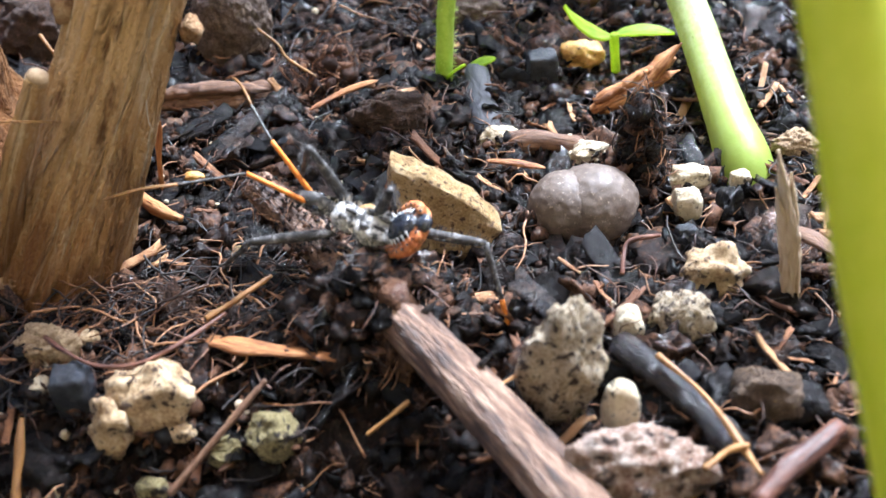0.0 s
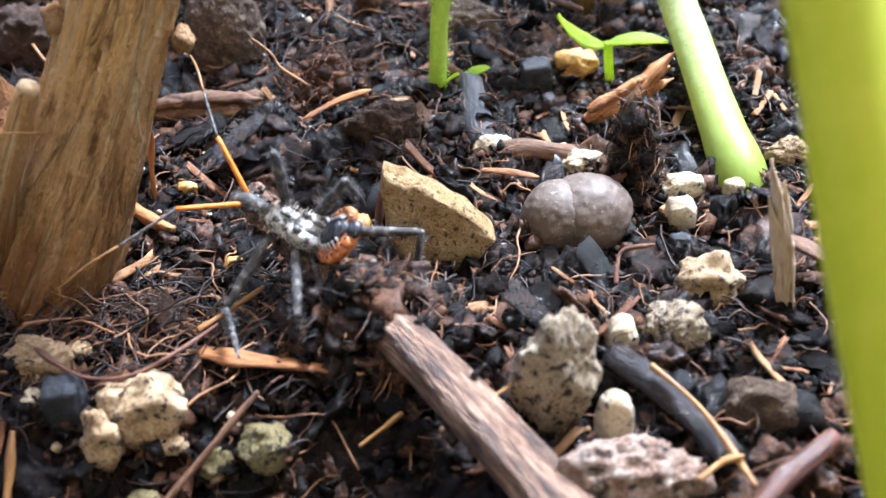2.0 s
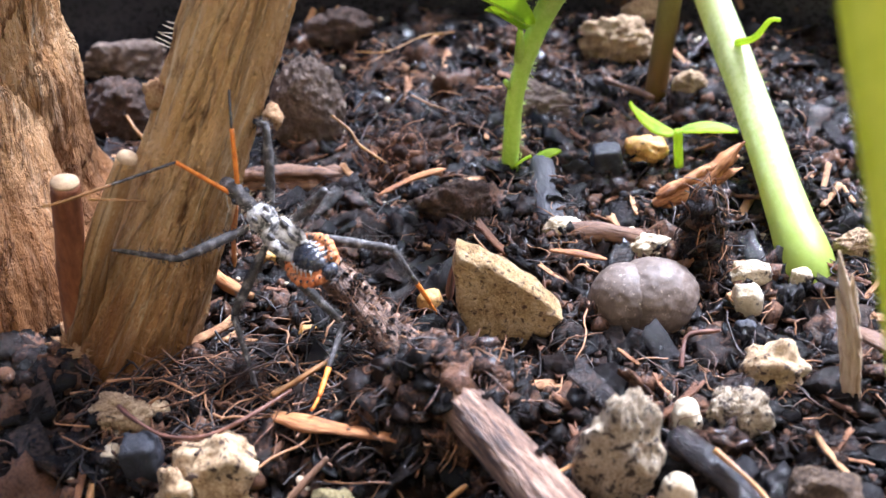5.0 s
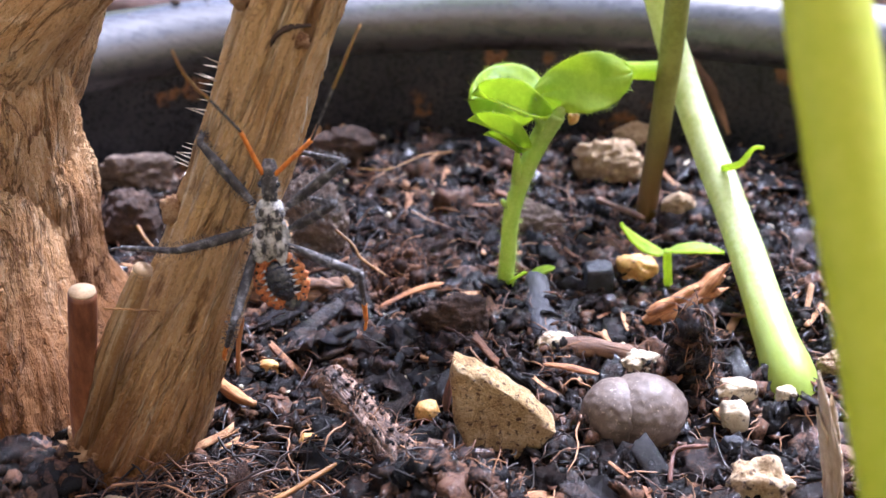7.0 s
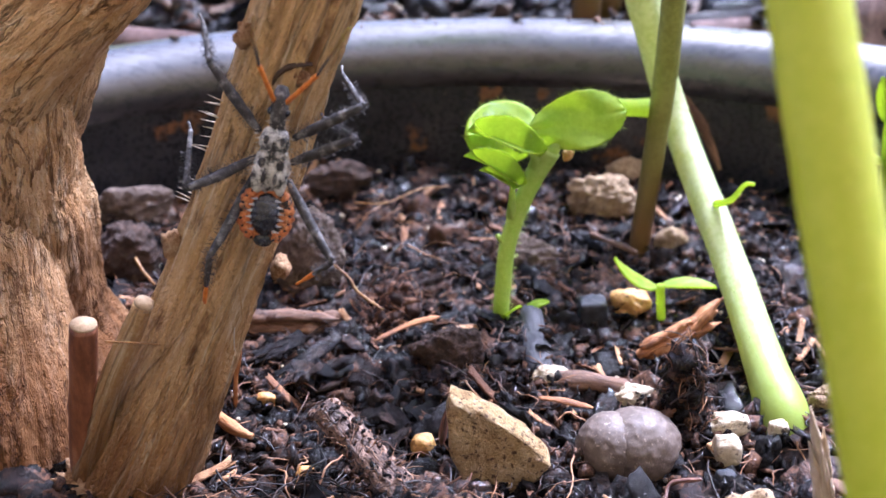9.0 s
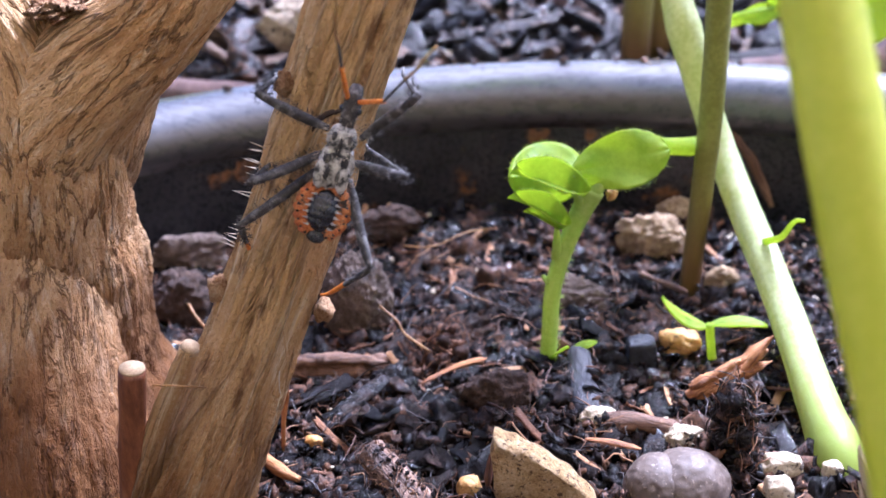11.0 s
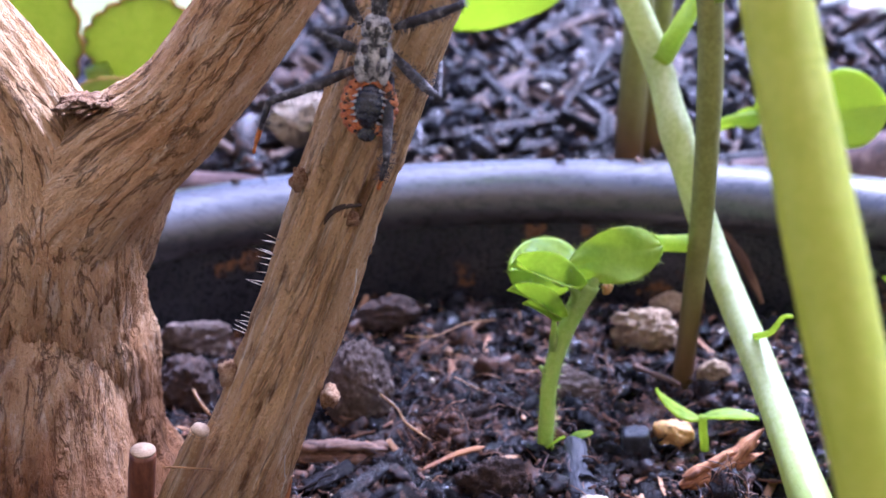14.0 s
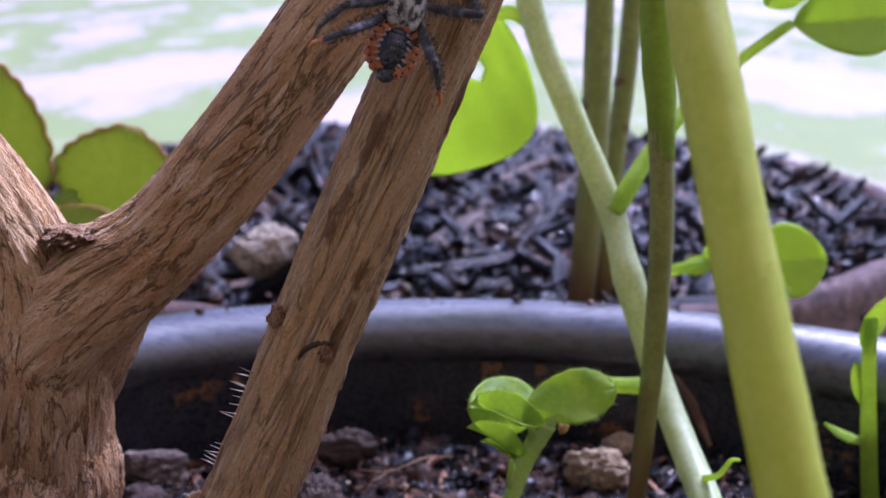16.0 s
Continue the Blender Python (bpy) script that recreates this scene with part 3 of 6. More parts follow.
def in_pot(rng, lift=0.0, far=6.4, near=-5.4, half=7.0):
    while True:
        x, y = rng.uniform(-half, half), near + (far - near) * rng.random()
        if (x - POT_AT[0]) ** 2 + (y - POT_AT[1]) ** 2 < (POT_R - 0.75) ** 2:
            return np.array((x, y, height(x, y) + lift))


def grains(low, high, power=2.0):
    def size(rng):
        s = low + (high - low) * rng.random() ** power
        return s * rng.uniform(0.7, 1.3, 3)
    return size


def fragments(low, high, power=2.0):
    """Sizes of angular bits, some long, some flat."""
    def size(rng):
        s = low + (high - low) * rng.random() ** power
        return s * rng.uniform(0.3, 1.8, 3)
    return size


LUMPS = [lump_shape(k + 1, 3) for k in range(12)]
ROUGH = [lump_shape(k + 20, 2) for k in range(12)]
SMALL = [lump_shape(k + 50, 2, 0.35) for k in range(12)]
TINY = [lump_shape(k + 70, 1, 0.35) for k in range(12)]
BITS = [lump_shape(k + 30, sub=1, rough=0.3) for k in range(6)]
FLAKES = [flake_shape(k) for k in range(10)]
THREADS = [fibre_shape(k) for k in range(16)]
scatter("soil_crumbs", LUMPS, 950, lambda r: in_pot(r, 0.03, 2.2, -4.7, 3.8), fragments(0.06, 0.17, 2.5), 3.1, CRUMB, "dark moist soil crumbs of many sizes", "soil", 1, True)
scatter("soil_crumbs", ROUGH, 1300, lambda r: in_pot(r, 0.03, 6.4, 1.8, 6.0), fragments(0.045, 0.15, 2.5), 3.1, CRUMB, "dark moist soil crumbs near the pot wall", "soil", 8, True)
scatter("soil_grit", TINY, 5200, lambda r: in_pot(r, 0.06, 2.2, -4.7, 3.8), fragments(0.02, 0.08), 3.1, CRUMB, "fine dark soil grit", "soil", 2)
scatter("soil_grit", TINY, 8000, lambda r: in_pot(r, 0.07, 6.4, 0.5, 6.0), fragments(0.02, 0.075), 3.1, CRUMB, "fine dark soil grit near the pot wall", "soil", 9)
scatter("peat_strands", THREADS, 3400, lambda r: in_pot(r, 0.08, 5.5, -4.7, 4.8), lambda r: np.array((1, 3.6, 3.0)) * (0.05 + 0.14 * r.random() ** 2), 0.9, FIBRE, "short thick dark peat strands", "peat", 10)
scatter("bark_chips", FLAKES, 420, lambda r: in_pot(r, 0.09), lambda r: np.array((1, 0.9, 0.6)) * r.uniform(0.09, 0.36) * np.array((r.uniform(0.8, 1.5), r.uniform(0.4, 1.1), 1)), 0.7, CHIPS, "wet dark bark chips and leaf mould", "bark chips", 3)
scatter("root_fibres", THREADS, 2600, lambda r: in_pot(r, 0.10), lambda r: np.array((1, 1.5, 1.5)) * (0.07 + 0.34 * r.random() ** 3), 0.6, FIBRE, "thin reddish brown root fibres", "roots", 4, True)
scatter("perlite_specks", BITS, 220, lambda r: in_pot(r, 0.10), grains(0.02, 0.06), 3.1, PERLITE, "tiny white perlite specks in the soil", "perlite", 5)
scatter("wood_bits", FLAKES, 260, lambda r: in_pot(r, 0.12), lambda r: r.uniform(0.06, 0.22) * np.array((1.5, 0.45, 0.6)), 0.6, ORANGEBIT, "small orange brown wood bits", "wood bits", 6)


# ---- the woody plant ----
def bark_tube(bm, pts, radius, sides, n, seed, groove=0.10, strand=0.055, scaly=0.0):
    """A stem with long fibrous grooves, twisting slightly along its way."""
    line = curve_points(pts, n)
    up = Vector((0, -1, 0.1))
    rings = []
    grain = bm.verts.layers.float_vector.new("grain")
    long = 0.0
    for i, p in enumerate(line):
        if i:
            long += (p - line[i - 1]).length
        ahead = (line[min(i + 1, n - 1)] - line[max(i - 1, 0)]).normalized()
        side = ahead.cross(up).normalized()
        up = side.cross(ahead).normalized()
        s = i / (n - 1)
        r = radius(s)
        ring = []
        for k in range(sides):
            a = 2 * math.pi * k / sides
            b = a + 0.10 * long
            u, w = math.cos(b), math.sin(b)
            f = 1 + groove * noise.fractal(Vector((u * 1.6, w * 1.6, long * 0.35 + seed)), 0.9, 2.0, 3)
            f += strand * noise.fractal(Vector((u * 11 * r ** 0.5, w * 11 * r ** 0.5, long * 0.45 + seed * 2)), 0.6, 2.2, 4)
            f += 0.018 * noise.fractal(Vector((u * 3, w * 3, long * 3 + seed)), 0.8, 2.0, 2)
            if scaly:
                q = Vector((u * r * 10, w * r * 10, long * 4.5 + seed))
                f += scaly * (0.4 - abs(noise.fractal(q, 0.8, 2.1, 4))) * (0.35 + 0.65 * (u * 0.5 + 0.5)) / max(r, 0.5)
            ring.append(bm.verts.new(p + (side * math.cos(a) + up * math.sin(a)) * r * f))
            ring[-1][grain] = (u * r, w * r, long + seed * 3)
        rings.append(ring)
    for a, b in zip(rings, rings[1:]):
        for k in range(sides):
            bm.faces.new((a[k], a[(k + 1) % sides], b[(k + 1) % sides], b[k]))
    bm.faces.new(rings[0][::-1])
    bm.faces.new(rings[-1])


def woody(name, trunks, place, label, sides=180, mat=BARK, scaly=0.03, strand=0.035):
    th = thing(name, place, label, "tree trunk")
    for k, (pname, pts, rad, n) in enumerate(trunks):
        bm = bmesh.new()
        bark_tube(bm, [Vector(p) - Vector(place) for p in pts], rad, sides, n, seed=3.1 * k + place[0], groove=0.06, scaly=scaly, strand=strand)
        part(pname, bm, mat, th)
    return th


def lump(th, name, place, size, mat, seed, label=""):
    """A knob on a thing, whose empty stands at th.location."""
    bm = bmesh.new()
    blob(bm, size, seed, sub=3, rough=0.25, fine=0.25, place=Vector(place) - th.location / C)
    return part(name, bm, mat, th, label)


trunk = woody("tree_trunk", [
    ("trunk", [(-5.1, 0.75, -0.6), (-5.0, 0.7, 0.3), (-4.88, 0.65, 1.3), (-4.80, 0.6, 2.3), (-4.58, 0.6, 3.15), (-3.90, 0.6, 3.86), (-3.08, 0.6, 4.53), (-1.95, 0.6, 5.9), (-1.1, 0.6, 7.1), (0.2, 0.5, 9.2)], lambda s: float(np.interp(s, (0, 0.05, 0.10, 0.15, 0.20, 0.27, 0.333, 0.444, 0.556, 0.667, 1.0), (1.9, 1.6, 1.28, 1.03, 0.95, 0.96, 0.88, 0.75, 0.62, 0.50, 0.44))), 190),
    ("fork_burl", [(-4.85, 1.0, 1.4), (-4.62, 0.95, 2.5), (-4.30, 0.9, 3.35), (-4.08, 0.8, 4.0), (-3.98, 0.7, 4.42)], lambda s: float(np.interp(s, (0, 0.3, 0.6, 0.85, 1), (0.3, 0.66, 0.74, 0.56, 0.22))), 90),
    ("branch", [(-4.95, 0.68, 0.8), (-4.85, 0.65, 2.0), (-4.66, 0.6, 3.1), (-4.72, 0.6, 4.05), (-5.25, 0.62, 4.95), (-6.1, 0.7, 5.95), (-7.2, 0.7, 7.2), (-8.6, 0.7, 8.8)], lambda s: 0.58 + 0.34 / (1 + math.exp((s - 0.30) * 18)), 130),
    ("root_crown", [(-4.55, -0.75, -0.6), (-4.55, -0.65, 0.1), (-4.66, -0.35, 0.8), (-4.78, 0.1, 1.7), (-4.8, 0.45, 2.6)], lambda s: float(np.interp(s, (0, 0.2, 0.45, 0.75, 1), (1.12, 0.98, 0.82, 0.66, 0.4))), 110),
], (-5.0, 0.7, 0), "thick pale brown peeling woody trunk forking into two branches")
shoot = woody("dead_stem", [
    ("stem", [(-3.35, -1.4, -0.5), (-3.05, -1.25, 0.1), (-2.50, -0.9, 1.35), (-1.9, -0.7, 2.74), (-1.53, -0.65, 3.7), (-1.05, -0.6, 4.85), (-0.4, -0.5, 6.4), (0.4, -0.4, 8.4)], lambda s: 0.60 - 0.195 * min(1, s * 3.0), 190),
], (-3.0, -1.25, 0), "peeling golden brown woody stem leaning beside the trunk", sides=150, mat=PEELED, scaly=0.02, strand=0.11)
for k, (x, y, z, sx, sz) in enumerate(((-4.02, 0.42, 4.44, 0.17, 0.10), (-4.20, 0.40, 4.46, 0.12, 0.09), (-3.84, 0.46, 4.46, 0.12, 0.09))):
    bm = bmesh.new()
    blob(bm, (sx, 0.35, sz), k + 90, sub=4, rough=0.2, freq=2.0, fine=0.35, place=Vector((x, y, z)) - trunk.location / C)
    part("bark_collar", bm, BARKBIT, trunk, "crumbly rough bark in the fork")
lump(shoot, "bark_knot", (-1.70, -0.82, 1.90), (0.09, 0.09, 0.10), BARKBIT, 2, "small pale broken bud knot")
lump(shoot, "bark_flake", (-2.58, -0.95, 2.22), (0.10, 0.07, 0.13), BARKBIT, 3, "torn flake of loose bark")
lump(shoot, "bark_flake", (-1.78, -0.95, 4.02), (0.07, 0.05, 0.11), BARKBIT, 8, "torn flake of loose bark")
SCAR = material("bud scar", [(0.3, (0.03, 0.02, 0.013)), (0.7, (0.10, 0.055, 0.03))], 6, rough=0.8)
bm = bmesh.new()
tube(bm, [Vector(p) - shoot.location / C for p in ((-1.60, -0.99, 3.56), (-1.55, -1.02, 3.70), (-1.44, -1.03, 3.78), (-1.30, -0.99, 3.79), (-1.20, -0.91, 3.74))], lambda s: 0.026 * math.sin(math.pi * (0.1 + 0.8 * s)), 9, 18, rough=0.2, freq=6)
part("bud_scar", bm, SCAR, shoot, "dark curved bud scar")
lump(shoot, "scar_lip", (-1.38, -0.99, 3.68), (0.12, 0.04, 0.07), BARKBIT, 9, "pale torn lip under the scar")
SPINE = material("pale hairs", [(0.3, (0.55, 0.45, 0.32)), (0.7, (0.75, 0.68, 0.55))], 5, rough=0.5)
rng = random.Random(5)
for low, high, many in ((2.50, 2.75, 6), (3.0, 3.5, 10)):
    for k in range(many):
        z = low + (high - low) * k / many
        x = -2.10 + (z - 3.42) * 0.40
        bm = bmesh.new()
        start = Vector((x + 0.06, -0.78 + rng.uniform(-0.1, 0.1), z)) - shoot.location / C
        tube(bm, [start, start + Vector((-0.10 - rng.random() * 0.06, -0.03, 0.03 + rng.random() * 0.07))], lambda s: 0.007 * (1.1 - s), 5, 3)
        part("spine", bm, SPINE, shoot)
for k in range(26):
    s = rng.random()
    z = 0.2 + 3.2 * s
    x = -2.98 + 0.42 * z + 0.40 + 0.10 * max(0, 1 - z)
    bm = bmesh.new()
    start = Vector((x - 0.05, -1.12 + 0.1 * z + rng.uniform(-0.15, 0.1), z)) - shoot.location / C
    tube(bm, [start, start + Vector((rng.uniform(0.0, 0.06), rng.uniform(-0.04, 0.02), rng.uniform(0.05, 0.2))), start + Vector((rng.uniform(0.0, 0.10), rng.uniform(-0.05, 0.02), rng.uniform(0.2, 0.5)))], 0.006, 5, 6)
    part("loose_strand", bm, SPINE if k % 4 == 0 else PEELED, shoot)

PEG = material("red brown peg", [(0.3, (0.13, 0.042, 0.017)), (0.6, (0.25, 0.095, 0.038)), (0.8, (0.38, 0.18, 0.08))], 3, rough=0.5, stretch=(1, 1, 0.3), bump=0.5)
CUT = material("cut wood", [(0.3, (0.34, 0.22, 0.11)), (0.7, (0.54, 0.40, 0.24))], 10, rough=0.8)
peg = thing("cut_shoot", (-3.55, -1.45, 0), "short red brown cut shoot standing by the trunk", "cut shoot")
bm = bmesh.new()
tube(bm, [(0, 0, -0.1), (0.12, -0.06, 0.7), (0.33, -0.14, 1.78)], lambda s: 0.128 - 0.015 * s + 0.012 * math.exp(-((s - 0.62) / 0.03) ** 2), 24, 40, rough=0.05)
part("shoot", bm, PEG, peg)
bm = bmesh.new()
tube(bm, [(0.33, -0.14, 1.77), (0.335, -0.142, 1.80)], lambda s: 0.108, 24, 2, rough=0.06)
part("cut_face", bm, CUT, peg, "pale freshly cut end")
bm = bmesh.new()
blob(bm, (0.34, 0.28, 0.17), 120, sub=4, rough=0.25, freq=2.0, fine=0.5, place=(0.04, -0.04, 0.06))
part("socket", bm, BARKBIT, peg, "crumbly bark ring round the foot of the shoot")
stub = thing("cut_stub", (-3.45, -1.5, 0), "pale brown cut branch stub between trunk and stem", "cut shoot")
bm = bmesh.new()
tube(bm, [(-0.1, 0, 0.0), (0.28, 0, 1.04), (0.72, 0, 1.92)], lambda s: 0.15 - 0.065 * s, 20, 30, rough=0.12, ridges=0.1)
part("stub", bm, PEELED, stub)
bm = bmesh.new()
tube(bm, [(0.71, 0, 1.90), (0.74, 0, 1.96)], lambda s: 0.086 - 0.015 * s, 20, 2, rough=0.1)
part("cut_face", bm, CUT, stub, "yellowish cut end")
stick([(-3.0, -1.75, 1.72), (-2.75, -1.8, 1.74), (-2.52, -1.85, 1.75)], 0.007, STRAW, "bristle", "thin pale bristle sticking out beside the stub", "bristle")


# ---- leaves and green stems ----
def leaf_mesh(bm, along, across, half_long, half_wide, bend=0.15, fold=0.1, thick=0.02, widest=0.5, n=26, m=14, place=(0, 0, 0), scallop=0.0, hole=None, wave=0.0, rib=1.0, curve=0.62):
    """A blade with a midrib, from its foot; along and across are directions, widest gives where it is widest."""
    a, b = Vector(along).normalized(), Vector(across).normalized()
    b = (b - a * b.dot(a)).normalized()
    c = a.cross(b)
    top, low = {}, {}
    edge = []
    for i in range(n + 1):
        s = i / n
        w = half_wide * (math.sin(math.pi * s ** (0.5 / max(widest, 0.1) * 0.9 + 0.1)) ** curve if 0 < s < 1 else 0.02)
        for j in range(m + 1):
            u = j / m * 2 - 1
            lift = fold * abs(u) * half_wide + bend * half_long * math.sin(math.pi * s) * 0.5 - bend * half_long * s * s
            lift += wave * half_wide * math.sin(9 * s + 3 * u) * abs(u) - rib * 0.012 * half_long * math.exp(-(u / 0.06) ** 2)
            lift += rib * 0.006 * half_long * math.cos(abs(u) * 10 - s * 22)
            x, y = 2 * s - 1, u * w / half_wide
            lobe = 1 + scallop * min(1, math.hypot(x, y)) ** 4 * (abs(math.sin(9 * math.atan2(y, x) + 0.4)) - 0.3)
            p = Vector(place) + a * half_long * (1 + x * lobe) + b * (half_wide * y * lobe) + c * lift
            top[i, j] = bm.verts.new(p + c * thick / 2)
            low[i, j] = bm.verts.new(p - c * thick / 2)
            if j in (0, m) and i > 1:
                edge.append((p, b * u + a * (0.7 if s > 0.8 else 0.1)))
    def gone(i, j):
        return hole and ((i / n - hole[0]) / hole[2]) ** 2 + ((j / m * 2 - 1 - hole[1]) / hole[3]) ** 2 < 1
    for i in range(n):
        for j in range(m):
            if gone(i + 0.5, j + 0.5):
                continue
            q = ((i, j), (i + 1, j), (i + 1, j + 1), (i, j + 1))
            bm.faces.new([top[k] for k in q])
            bm.faces.new([low[k] for k in reversed(q)])
            for (e, f), (g, h) in (((i, j), (i + 1, j)), ((i + 1, j), (i + 1, j + 1)), ((i + 1, j + 1), (i, j + 1)), ((i, j + 1), (i, j))):
                mid = ((e + g) / 2, (f + h) / 2)
                outer = mid[0] in (0, n) or mid[1] in (0, m)
                if outer or (hole and gone(mid[0] + (mid[0] - i - 0.5), mid[1] + (mid[1] - j - 0.5))):
                    bm.faces.new((top[g, h], top[e, f], low[e, f], low[g, h]))
    loose = [v for v in bm.verts if not v.link_faces]
    bmesh.ops.delete(bm, geom=loose, context="VERTS")
    return edge


def green(name, pts, radius, mat, label, category, n=50, sides=24):
    """A plant with one main stem; its leaves are added as parts."""
    th = thing(name, pts[0], label, category)
    bm = bmesh.new()
    tube(bm, [Vector(p) - Vector(pts[0]) for p in pts], radius, sides, n, rough=0.06, freq=1.2)
    part("stem", bm, mat, th)
    return th


def add_leaf(th, name, foot, tip, across, half_wide, mat, label="", **more):
    f, t = Vector(foot), Vector(tip)
    bm = bmesh.new()
    hairs, edging = more.pop("hairs", 0), more.pop("edging", None)
    edge = leaf_mesh(bm, t - f, across, (t - f).length / 2, half_wide, place=f - th.location / C, **more)
    leaf = part(name, bm, mat, th, label)
    if edging:
        bm = bmesh.new()
        line = [p for p, _ in edge[0::2]] + [p for p, _ in edge[1::2]][::-1]
        tube(bm, line, 0.055, 8, len(line) * 2)
        part("leaf_edge", bm, edging, leaf, "reddish scalloped leaf edge")
    if hairs:
        rng = random.Random(len(edge))
        bm = bmesh.new()
        for p, way in edge * 3:
            q = p + Vector((rng.gauss(0, 0.02), rng.gauss(0, 0.02), rng.gauss(0, 0.02)))
            tube(bm, [p, q + way.normalized() * hairs * rng.uniform(0.5, 1.2)], lambda s: 0.0025 * (1.2 - s), 3, 2, cap=False)
        tagged(part("edge_hairs", bm, PALE, leaf), kind="stuff")
    return leaf


def add_stem(th, name, pts, radius, mat, n=24):
    bm = bmesh.new()
    tube(bm, [Vector(p) - th.location / C for p in pts], radius, 16, n, rough=0.05)
    return part(name, bm, mat, th)


def fuzz(th, pts, radius, many, long, seed):
    """Short pale hairs on a stem, as one part."""
    rng = random.Random(seed)
    line = curve_points(pts, 60)
    bm = bmesh.new()
    for _ in range(many):
        i = rng.randrange(59)
        p = line[i].lerp(line[i + 1], rng.random()) - th.location / C
        way = (line[i + 1] - line[i]).normalized()
        out = way.cross(Vector((rng.gauss(0, 1), rng.gauss(0, 1), rng.gauss(0, 1)))).normalized()
        q = p + out * radius * 0.97
        tube(bm, [q, q + out * long * rng.uniform(0.5, 1.2) + way * long * rng.uniform(-0.3, 0.3)], lambda s: 0.003 * (1.2 - s), 3, 2, cap=False)
    ob = part("hairs", bm, PALE, th)
    return tagged(ob, kind="stuff")


NEAR = [(2.62, -7.1, -0.5), (2.22, -6.4, 1.0), (1.89, -5.63, 2.5), (1.62, -4.78, 4.0), (1.42, -3.86, 5.5), (1.29, -2.86, 7.0), (1.23, -1.41, 9.0)]
near = green("thick_stem", NEAR, 0.19, STEM, "thick hairy yellow green plant stem", "plant stem", 60, 32)
fuzz(near, NEAR, 0.19, 900, 0.035, 12)
LINE = [(3.16, -0.62, -0.42), (3.10, -0.30, -0.05), (3.06, 0.3, 0.14), (3.02, 2.0, 0.55), (2.68, 4.0, 1.6), (2.2, 4.5, 3.14), (2.0, 5.0, 3.99), (1.42, 5.3, 5.34), (0.92, 5.6, 6.53), (0.6, 5.8, 7.8)]
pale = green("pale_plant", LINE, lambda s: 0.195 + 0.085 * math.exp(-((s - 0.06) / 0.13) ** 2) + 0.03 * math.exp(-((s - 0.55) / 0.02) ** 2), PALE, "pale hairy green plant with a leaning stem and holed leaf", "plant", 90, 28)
fuzz(pale, LINE, 0.2, 700, 0.05, 3)
add_stem(pale, "petiole", [(2.62, 4.05, 1.66), (2.2, 3.7, 1.78), (1.83, 3.1, 2.0), (1.4, 2.7, 2.2)], lambda s: 0.13 - 0.04 * s, SPROUT)
add_stem(pale, "side_branch", [(2.02, 4.9, 3.95), (2.25, 5.0, 4.3), (2.50, 5.25, 4.65), (2.85, 5.5, 5.05), (3.43, 6.0, 5.6), (4.06, 6.3, 6.08), (4.85, 6.5, 6.62)], lambda s: 0.15 - 0.07 * s, SPROUT, 40)
add_stem(pale, "bud", [(2.95, 2.5, 0.98), (3.08, 2.3, 1.12), (3.2, 2.25, 1.33), (3.30, 2.2, 1.36)], lambda s: 0.045 - 0.025 * s, SPROUT)
add_stem(pale, "petiole", [(0.95, 5.6, 6.5), (0.6, 5.9, 6.75), (0.30, 6.4, 6.72)], 0.11, SPROUT)
add_leaf(pale, "leaf", (0.35, 6.5, 6.75), (-0.80, 6.9, 4.15), (1, 0.25, 0.5), 1.45, LEAF, "bright green leaf with an insect-bitten hole", widest=0.42, hole=(0.32, 0.05, 0.055, 0.13), bend=0.12, fold=0.06, wave=0.05, n=60, m=36)
add_leaf(pale, "leaf", (4.85, 6.6, 6.6), (6.9, 7.2, 6.75), (0.1, 0.35, 1), 0.62, LEAF, widest=0.45, fold=0.2)
add_leaf(pale, "leaf", (4.5, 6.6, 6.9), (5.4, 7.0, 7.6), (0.6, 0.3, -1), 0.4, LEAF, widest=0.45, fold=0.2)
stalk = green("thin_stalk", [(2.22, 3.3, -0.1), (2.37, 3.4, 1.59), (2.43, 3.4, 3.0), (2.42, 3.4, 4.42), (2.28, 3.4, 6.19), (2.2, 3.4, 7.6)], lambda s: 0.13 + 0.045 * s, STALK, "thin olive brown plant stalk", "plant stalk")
add_stem(stalk, "upper_stalk", [(2.40, 3.4, 4.9), (2.35, 3.4, 5.6), (2.28, 3.4, 6.3), (2.2, 3.4, 7.7)], lambda s: 0.158 + 0.06 * min(1, s * 1.6), SPROUT)

SEED = [(0.34, 1.45, -0.12), (0.37, 1.46, 0.4), (0.43, 1.5, 1.0), (0.64, 1.55, 1.62), (0.86, 1.58, 2.05)]
seedling = green("seedling", SEED, lambda s: 0.092 + 0.035 * max(0, s - 0.55) * 2, SEEDSTEM, "young hairy green seedling with curled leaves in dark soil", "seedling", 40)
fuzz(seedling, SEED, 0.105, 420, 0.04, 8)
add_stem(seedling, "petiole", [(0.80, 1.57, 1.95), (0.92, 1.58, 2.10), (1.02, 1.62, 2.20)], lambda s: 0.10 - 0.05 * s, SEEDSTEM)
add_stem(seedling, "petiole", [(0.46, 1.5, 1.30), (0.46, 1.46, 1.52), (0.46, 1.44, 1.72)], lambda s: 0.065 - 0.045 * s, SEEDSTEM)
add_stem(seedling, "petiole", [(0.72, 1.56, 1.80), (0.70, 1.5, 1.98), (0.62, 1.46, 2.08)], lambda s: 0.09 - 0.07 * s, SEEDSTEM)
